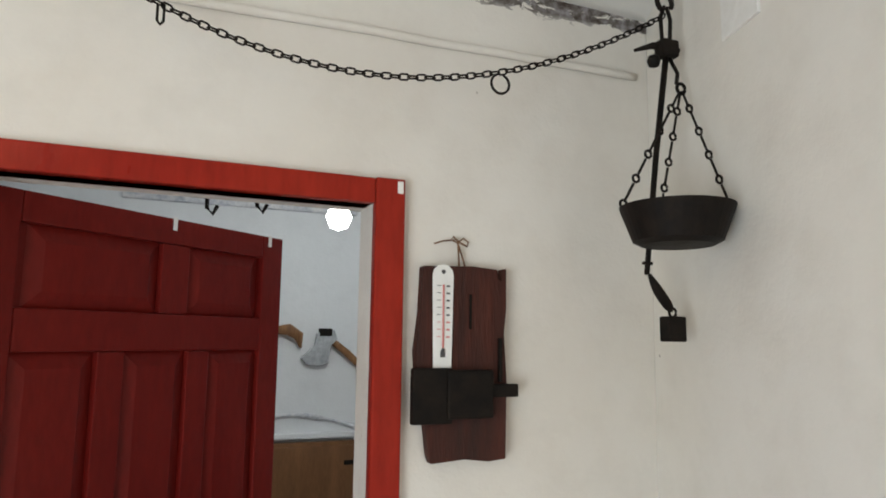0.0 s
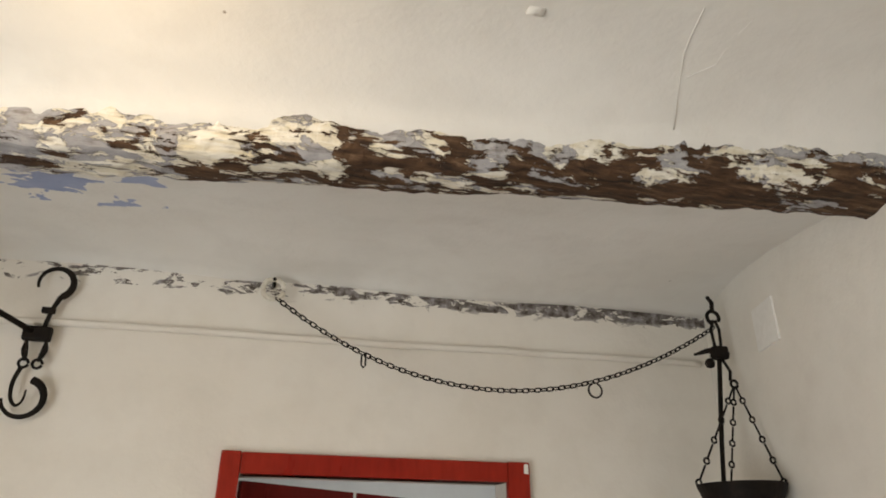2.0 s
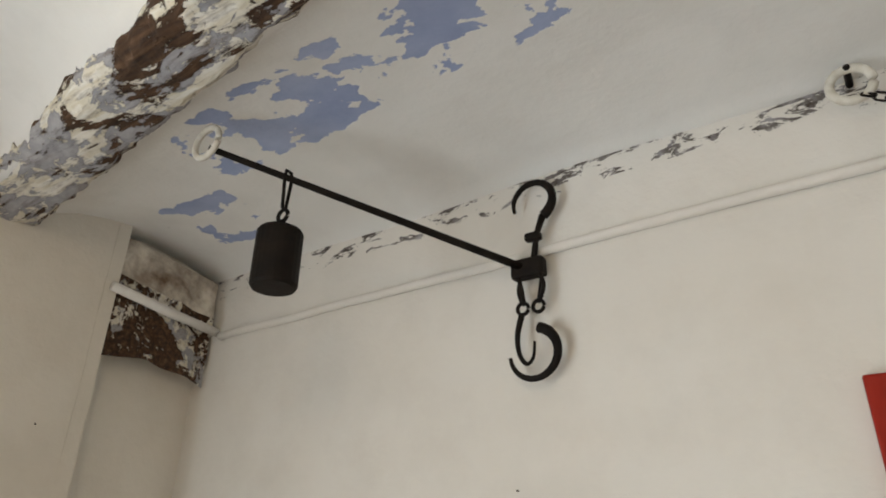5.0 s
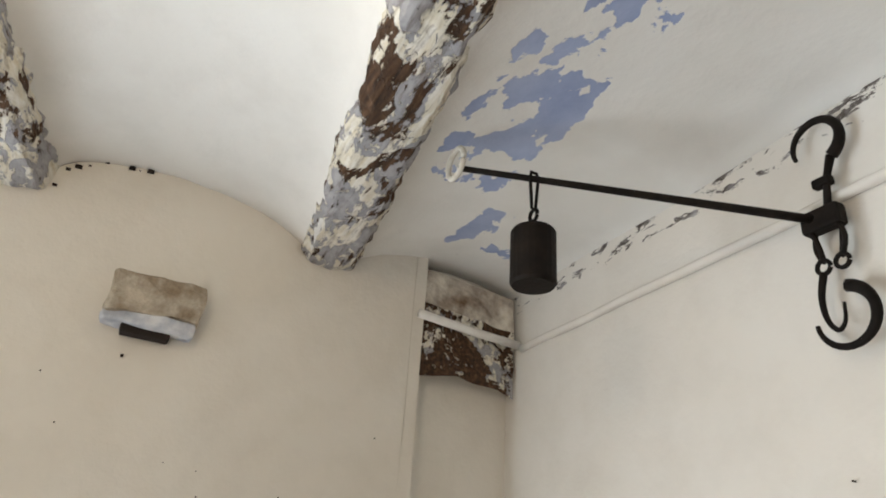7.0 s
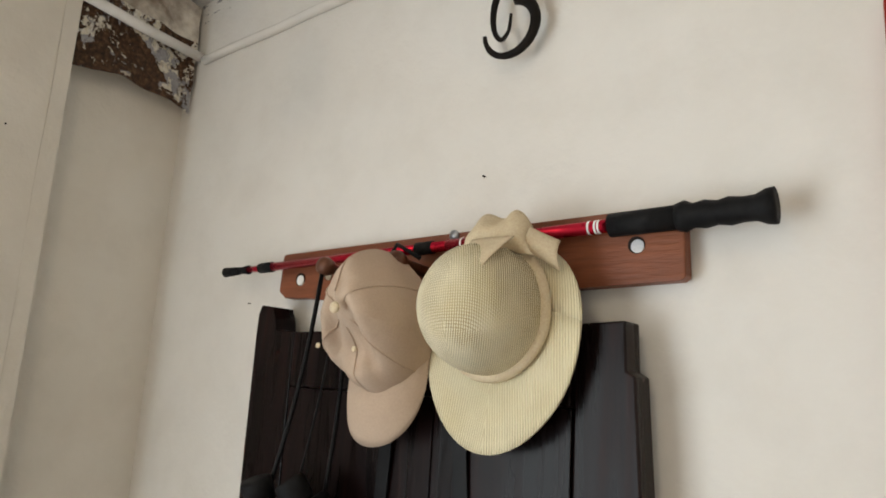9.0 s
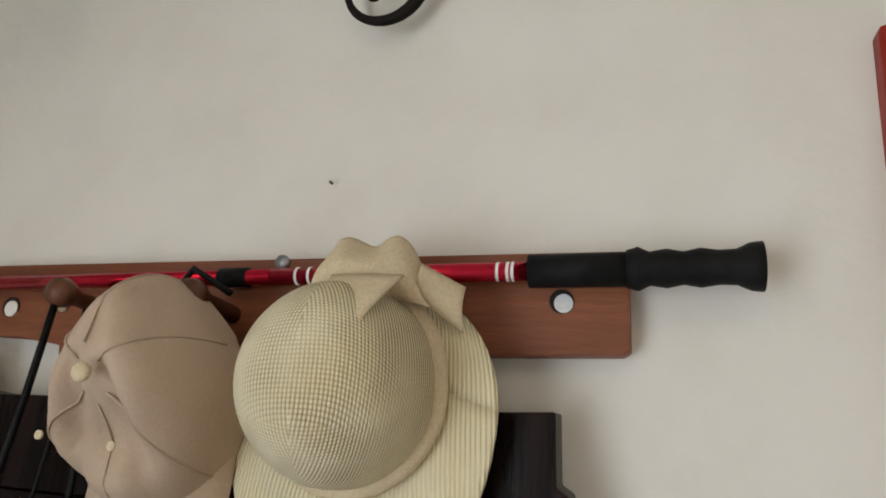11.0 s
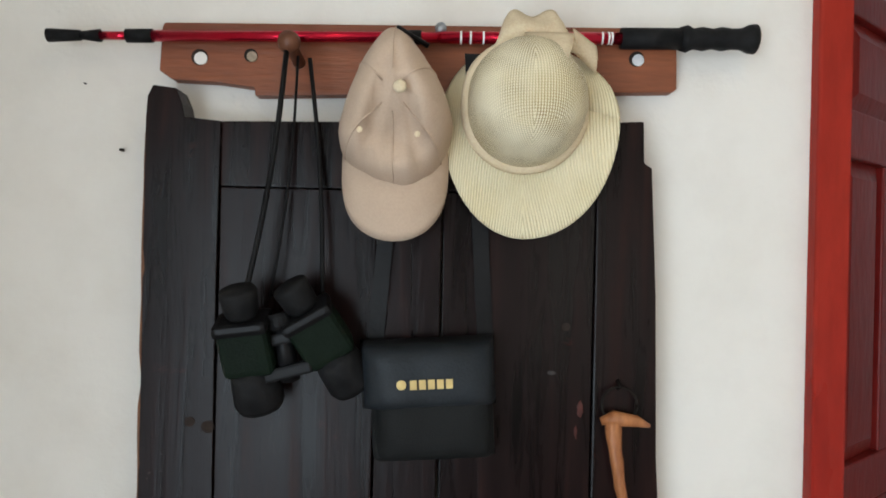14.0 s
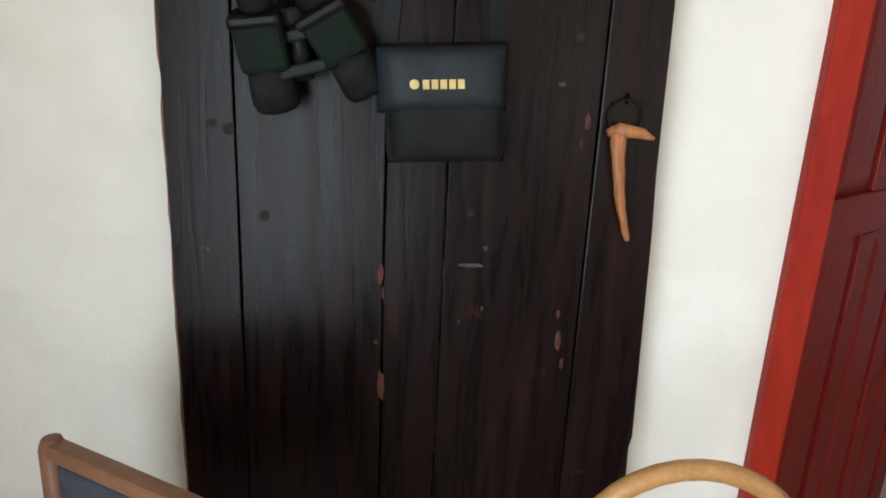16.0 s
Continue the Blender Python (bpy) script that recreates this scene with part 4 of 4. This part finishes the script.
# straw hat
ht = empty("straw_hat", (-0.474, -0.018, 1.692), "pale straw sun hat with beige ribbon bow on a peg", "hat")


ht.scale = (1.06, 1.0, 1.03)


def crown_point(u, v):
    a = 2 * math.pi * u
    r = math.cos(v * math.pi / 2) ** 0.55
    x = 0.082 * r * math.cos(a)
    z = 0.090 * r * math.sin(a) + 0.036
    y = -0.075 - 0.115 * math.sin(v * math.pi / 2) ** 0.8
    return (x + wobble((x, y, z), 14, 0.003), y + wobble((x, 3, z), 12, 0.005), z)


def brim_point(u, v):
    a = 2 * math.pi * u
    c, s = math.cos(a), math.sin(a)
    ro = (0.134 if c > 0 else 0.116, 0.120 if s > 0 else 0.176)
    k = 1.0
    x = (0.082 + (ro[0] - 0.082) * v) * c
    z = 0.036 * (1 - v) + (0.090 + (ro[1] - 0.090) * v) * s + (0.02 * v)
    y = -0.075 + 0.012 * v - 0.030 * v * max(0, -s) - 0.018 * v * max(0, c) + 0.03 * v * max(0, s) + wobble((x, 0, z), 9, 0.012) * v
    return (x * k, y, z)


part("crown", grid(56, 22, crown_point), STRAWM, ht, "", True)
thick(part("brim", grid(56, 8, brim_point), BRIMM, ht, "soft wide brim", True), 0.003)
part("band", tube([(Vector(crown_point(k / 40, 0.04)) + Vector((0, 0.004, 0))) for k in range(40)], 0.0095, 8, True), RIBBON, ht, "beige ribbon band", True)


def ribbon_hood(u, v):
    """Bunched ribbon over the top of the crown, with two lobes on its upper edge."""
    k = 2 * u - 1
    top = 0.172 - 0.004 * math.cos(2 * math.pi * k) - 0.045 * k ** 6
    low = 0.116 - 0.012 * abs(k)
    z = low + (top - low) * v
    x = 0.010 + 0.066 * k * (1 - 0.22 * v)
    y = -0.095 - 0.028 * math.sin(math.pi * (0.15 + 0.8 * v)) * (1 - 0.5 * k * k) + 0.022 * v
    return (x + wobble((x, 1, z), 30, 0.004), y + wobble((x, 2, z), 38, 0.010), z)


def ribbon_tail(u, v):
    w = 0.032 * (1 - v) ** 0.8 + 0.001
    z = 0.128 - 0.068 * v
    return (0.026 + 0.006 * v + (u - 0.5) * 2 * w, -0.128 - 0.052 * math.sin(min(1.0, v * 1.1) * 1.5) - 0.004 * math.sin(u * 3.1), z)


def ribbon_end(u, v):
    x, z = 0.064 + 0.036 * u, 0.128 - 0.022 * u + (v - 0.5) * (0.034 + 0.008 * u)
    return (x, -0.096 + 0.018 * u - 0.010 * math.sin(v * 3.1), z)


thick(part("bow_loop", grid(30, 12, ribbon_hood), RIBBON, ht, "bunched ribbon loop", True), 0.003)
thick(part("ribbon_tail", grid(8, 10, ribbon_tail), RIBBON, ht, "pointed ribbon tail", True), 0.002)
thick(part("ribbon_tail", grid(8, 6, ribbon_end), RIBBON, ht, "folded ribbon end", True), 0.002)

# binoculars
bn = empty("binoculars", (-0.810, -0.142, 1.357), "black binoculars with green rubber panels hanging by their strap", "binoculars")


def barrel(x, y, z, lean):
    m = pose(x, y, z, 20, lean, 0)
    part("eyepiece", lathe([(0.001, 0.090), (0.024, 0.090), (0.026, 0.086), (0.024, 0.055), (0.019, 0.048), (0.001, 0.046)], 20, m), RUBBER, bn, "black rubber eyecup", True)
    part("prism_body", box((-0.037, -0.03, -0.035), (0.034, 0.026, 0.046), 0.012, m=m, seg=3), GREEN, bn, "dark green rubber panel")
    part("shoulder", box((-0.040, -0.032, 0.030), (0.036, 0.028, 0.048), 0.008, m=m), BLACK, bn)
    part("objective", lathe([(0.030, -0.03), (0.034, -0.05), (0.036, -0.085), (0.032, -0.095), (0.001, -0.093)], 22, m @ Matrix.Translation((-0.002, 0, 0))), RUBBER, bn, "", True)


barrel(-0.050, 0.0, 0.012, -7.5)
barrel(0.050, 0.012, 0.030, -31)
part("bridge", tube([(-0.008, 0, 0.055), (0.006, 0.012, -0.035)], 0.014, 14), BLACK, bn, "", True)
part("arm", box((-0.035, -0.012, 0.018), (0.035, 0.012, 0.036), 0.004, m=pose(0, 0, 0, 0, -15, 0)), BLACK, bn)
part("arm", box((-0.035, -0.010, -0.030), (0.035, 0.010, -0.012), 0.004, m=pose(0, 0, 0, 0, -15, 0)), BLACK, bn)
part("focus_wheel", lathe([(0.016, 0.0), (0.018, 0.004), (0.018, 0.018), (0.016, 0.022)], 18, pose(-0.006, -0.006, 0.04, 0, -15, 0)), RUBBER, bn)
# two straps, then a thinner dark line between them
for a, b2, r in (((-0.062, -0.006, 0.06), (-0.014, 0.030, 0.444), 0.0042), ((0.047, 0.02, 0.07), (0.013, 0.066, 0.440), 0.0036), ((-0.030, 0.03, 0.08), (-0.004, 0.062, 0.442), 0.0022)):
    p, q = Vector(a), Vector(b2)
    part("strap", tube([p.lerp(q, k / 8) + Vector((0.006 * math.sin(k / 8 * math.pi), 0.006 * math.sin(k / 8 * math.pi), 0)) for k in range(9)], r, 6), BLACK, bn, "thin black strap", True)

# binocular case
bg = empty("binocular_case", (-0.602, -0.075, 1.285), "dark grey soft binocular case with gold lettering, hanging by its strap", "case")
GT = pose(0, 0, 0, 0, -3.5, 0)


def pillow(x0, x1, z0, z1, y0, depth, n=14):
    def f(u, v):
        x, z = x0 + (x1 - x0) * u, z0 + (z1 - z0) * v
        e = (max(0, 1 - abs(2 * u - 1) ** 6) * max(0, 1 - abs(2 * v - 1) ** 6)) ** 0.5
        return GT @ Vector((x, y0 - depth * e + wobble((x, 0, z), 16, 0.004), z))
    return grid(n * 2, n, f)


thick(part("body", pillow(-0.088, 0.092, -0.082, 0.06, -0.012, 0.062), BAGM, bg, "", True), 0.02)
thick(part("flap", pillow(-0.102, 0.096, -0.004, 0.098, -0.02, 0.064), FLAPM, bg, "smooth grey flap", True), 0.01)
part("side_gusset", box((-0.088, -0.05, -0.078), (0.09, 0.02, 0.085), 0.015, m=GT, seg=3), BAGM, bg)
for x, q in ((-0.085, (-0.055, -0.02, 0.52)), (0.085, (0.05, -0.02, 0.52))):
    a, z = GT @ Vector((x, 0.0, 0.06)), Vector(q)
    sl = grid(1, 6, lambda u, v: a.lerp(z, v) + Vector(((u - 0.5) * 0.024, 0.01 * math.sin(v * 3) * (1 - v), 0)))
    thick(part("strap", sl, BLACK, bg, "flat black webbing strap"), 0.003)
for k in range(5):
    part("letter_bar", box((-0.028 + k * 0.0125, -0.0875, 0.034), (-0.0185 + k * 0.0125, -0.0845, 0.047), m=GT), GOLD, bg, "gold printed mark")
part("emblem", lathe([(0.007, -0.001), (0.007, 0.0015)], 12, GT @ pose(-0.040, -0.086, 0.041, 90)), GOLD, bg, "round gold emblem")

# chairs
ch = empty("upholstered_chair", (-1.14, -0.30, 0), "brown wooden chair with dark blue leather back against the wall", "chair")
ch.rotation_euler = (0, 0, radians(-26))


def chair_one():
    for x in (0.0, 0.42):
        part("back_post", tube([(x, 0.02, 0), (x, 0.0, 0.45), (x, 0.0, 0.80), (x, 0.0, 0.815)], [0.018, 0.02, 0.019, 0.014], 10), CHAIRW, ch, "", True)
    part("top_rail", box((0.0, -0.017, 0.788), (0.42, 0.015, 0.812), 0.008, seg=3), CHAIRW, ch)
    part("back_pad", box((0.02, -0.014, 0.50), (0.40, 0.012, 0.788), 0.01, seg=3), CHAIRU, ch, "dark blue leather back")
    part("seat", box((0.0, -0.40, 0.43), (0.42, 0.0, 0.48), 0.015, seg=3), CHAIRU, ch, "dark blue leather seat")
    for x in (0.02, 0.40):
        part("front_leg", tube([(x, -0.38, 0), (x, -0.38, 0.43)], [0.014, 0.019], 10), CHAIRW, ch, "", True)


chair_one()
bc = empty("bentwood_chair", (-0.205, -0.30, 0), "honey-coloured bentwood chair with a hoop back", "chair")
hoop = [(-0.19, 0.0, 0.45), (-0.185, 0, 0.6)] + arc((0, 0, 0.635), 0.175, 175, 5, 16) + [(0.185, 0, 0.6), (0.19, 0, 0.45)]
part("hoop_back", tube(hoop, 0.016, 10), BENT, bc, "", True)
part("seat", lathe([(0.001, 0.44), (0.19, 0.44), (0.20, 0.455), (0.19, 0.468), (0.001, 0.462)], 28, Matrix.Translation((0, -0.18, 0))), BENT, bc, "round seat", True)
for x in (-0.17, 0.17):
    part("leg", tube([(x, 0.0, 0), (x, 0, 0.45)], [0.013, 0.017], 10), BENT, bc, "", True)
    part("leg", tube([(x, -0.32, 0), (x * 0.9, -0.30, 0.45)], [0.013, 0.017], 10), BENT, bc, "", True)

# ---- the next room ----
RXL, RXR, RY = -0.6, 2.3, 2.5
wall_sheet((RXL, RY), (RXR, RY), 0, 2.75, [], 0.15, "white plastered wall of the next room", "wall_room_two_north", COOLW, (0, 1))
wall_sheet((RXL, 0.101), (RXL, RY), 0, 2.75, [], 0.15, "white plastered wall of the next room", "wall_room_two_west", COOLW, (-1, 0))
wall_sheet((RXR, 0.101), (RXR, RY), 0, 2.75, [], 0.15, "white plastered wall of the next room", "wall_room_two_east", COOLW, (1, 0))
structure(part("ceiling_room_two", box((RXL - 0.15, 0.101, 2.72), (RXR + 0.15, RY + 0.15, 2.8)), COOLW), "white plastered ceiling of the next room", "ceiling")
structure(part("wall_lining", box((XR0, 0.02, 0), (RXR + 0.15, 0.10, 2.75)), COOLW), "plain plaster closing the next room", "wall")
rb = part("cracked_ledge", rough_up(box((0.2, RY - 0.03, 2.47), (1.5, RY + 0.01, 2.515), 0.01), 6, 0.012), GREYL)
structure(rb, "grey cracked timber edge under the ceiling", "beam")
hook_line = tube([(0.95 + 0.07 * k, RY - 0.012, 1.285 + 0.035 * math.sin(k * 0.42) - 0.006 * k) for k in range(11)], [0.012 + 0.006 * math.sin(k * 1.7) for k in range(11)], 8)
structure(part("cornice", hook_line, GREYL), "grey cracked plaster edge above the cupboard", "trim")
structure(part("cornice_shelf", box((0.9, RY - 0.05, 1.17), (1.66, RY + 0.005, 1.20), 0.006), COOLW), "white plaster ledge", "trim")
cu = empty("cupboard", (1.25, RY, 0), "brown wooden wall cupboard with black strap hinges", "cupboard")
part("body", box((-0.35, -0.05, 0.02), (0.32, -0.004, 1.15), 0.005), BROWND, cu)
part("door", box((-0.33, -0.066, 0.05), (0.30, -0.051, 1.13), 0.006), BROWND, cu)
part("hinge", box((0.20, -0.072, 1.02), (0.29, -0.0665, 1.045), 0.002), IRON, cu)
ax = empty("axe", (1.315, RY - 0.04, 1.715), "steel-headed hand axe with wooden handle hung on the wall", "axe")
part("head", slab([(-0.03, 0.035), (0.045, 0.05), (0.06, 0.01), (0.03, -0.02), (0.02, -0.09), (-0.02, -0.105), (-0.075, -0.095), (-0.095, -0.07), (-0.04, -0.02)], -0.016, 0.016, 0.004), STEEL, ax)
part("handle", tube([(0.0, 0, 0.03), (0.10, 0, -0.045), (0.25, 0, -0.18), (0.42, 0, -0.34)], [0.014, 0.016, 0.015, 0.018], 10), HANDLE, ax, "", True)
part("eye_band", box((-0.02, -0.019, 0.022), (0.035, 0.019, 0.055), 0.004), IRON, ax)
ax.scale = (1.35, 1.0, 1.35)
ag = empty("gourd_handle", (1.17, RY - 0.05, 1.745), "curved brown horn handle on the wall", "handle")
part("horn", tube([(-0.14, 0, 0.03), (-0.06, 0, 0.035), (0.0, 0, 0.0), (0.012, 0, -0.07)], [0.02, 0.035, 0.03, 0.006], 10), HANDLE, ag, "", True)
bp = empty("hanging_bulb", (1.07, 1.2, 2.222), "bare glowing bulb hanging in the next room", "light bulb")
part("glass", lathe([(0.001, -0.055), (0.035, -0.042), (0.052, 0), (0.035, 0.035), (0.012, 0.045)], 18), BULBM, bp, "", True).visible_shadow = False
part("socket", lathe([(0.014, 0.046), (0.016, 0.085), (0.005, 0.1)], 14), BLACK, bp)
part("cord", tube([(0, 0, 0.1), (0, 0, 0.5)], 0.003, 6), BLACK, bp)
for x, z in ((0.55, 2.36), (0.72, 2.38)):
    hk = part("ceiling_hook", tube([(x, 1.0, 2.72), (x, 1.0, z - 0.18), (x + 0.02, 1.0, z - 0.2), (x + 0.035, 1.0, z - 0.17)], 0.008, 6), IRON)
    tagged(hk, "dark iron hook hanging from the next room's ceiling", "hook", "hooks in the next room")
point_lamp("bulb_light", (1.07, 1.2, 2.222), 15, (0.86, 0.94, 1.0), 0.035)

# ---- windows that let the daylight in ----
wi = empty("window_1", (XL - 0.11, -2.4, 1.08), "plain white-framed window in the side wall", "window")
wi["kind"] = "structure"
for y0, y1, z0, z1 in ((-0.90, -0.85, -0.97, 0.97), (0.85, 0.90, -0.97, 0.97), (-0.849, 0.849, 0.92, 0.97), (-0.849, 0.849, -0.97, -0.92), (-0.02, 0.02, -0.919, 0.919)):
    part("window_frame", box((-0.02, y0, z0), (0.02, y1, z1), 0.003), WHITEP, wi)

# ---- flaked plaster ----
chips = bmesh.new()
rnd = random.Random(5)
for k in range(27):
    v = k / 26
    y = beam_back(XL) - 0.14 + (beam_two(XL) - beam_back(XL) + 0.14) * v
    z = 2.552 + 0.008 * v + 0.11 * math.sqrt(max(0, 1 - (2 * v - 1) ** 2))
    c = (XL + 0.004, y + rnd.uniform(-0.01, 0.01), z + rnd.uniform(-0.018, 0.004))
    q = rnd.choice((0.0012, 0.002, 0.003, 0.0045))
    rough_up(box([a - q * w for a, w in zip(c, (0.6, 1.6, 1))], [a + q * w for a, w in zip(c, (0.6, 1.6, 1))], bm=chips), 90, 0.0003)
for k in range(13):
    c = (XL + 0.003, rnd.uniform(-1.3, -0.4), rnd.uniform(1.75, 2.3))
    q = rnd.choice((0.001, 0.0015, 0.003))
    box([a - q for a in c], [a + q for a in c], bm=chips)
for x, z, q in ((-1.107, 1.662, 0.0026), (-0.564, 1.967, 0.0015), (-1.168, 1.767, 0.0012)):
    rough_up(box((x - q, -0.010, z - q), (x + q, -0.002, z + q * 0.7), 0.001, bm=chips), 200, 0.0002)
tagged(part("plaster_chips", chips, CAVITY), "dark flaked chips and specks in the wall plaster", "plaster chips", kind="stuff")


def ridge(points, radius, label):
    pts = [Vector(p) for p in points]
    ob = part("plaster_crack", rough_up(tube(pts, radius, 8), 30, 0.006), VAULT, smooth=True)
    return structure(ob, label, "crack")


def on_vault(x, y):
    near, far = beam_back(x) - 0.135, beam_two(x) - 0.02
    v = min(1, max(0, (y - near) / (far - near)))
    return (x, y, 2.548 + 0.016 * x * (1 - v) + 0.012 * v + 0.11 * math.sqrt(max(0, 1 - (2 * v - 1) ** 2)) + wobble((x, y, 0), 2.5, 0.012, 4.0))


ridge([on_vault(0.83, -1.08), on_vault(0.80, -1.15), on_vault(0.766, -1.227), on_vault(0.755, -1.27), on_vault(0.739, -1.33)], 0.0013, "raised crack in the vault plaster")
ridge([on_vault(0.80, -1.18), on_vault(0.84, -1.221), on_vault(0.835, -1.27), on_vault(0.84, -1.33)], 0.0011, "raised crack in the vault plaster")
ridge([on_vault(0.455, -1.25), on_vault(0.47, -1.25), on_vault(0.485, -1.252)], 0.007, "blistered lump in the vault plaster")
# hole laid on as a rough disc, its inner shade painted near-black
hl = part("plaster_hole", rough_up(lathe([(0.034, 0.0), (0.03, 0.005), (0.01, 0.007)], 28), 45, 0.014), CAVITY)
hl.location = Vector(on_vault(0.50, -1.345)) - Vector((0, 0, 0.006))
structure(hl, "broken hole in the vault plaster", "hole")
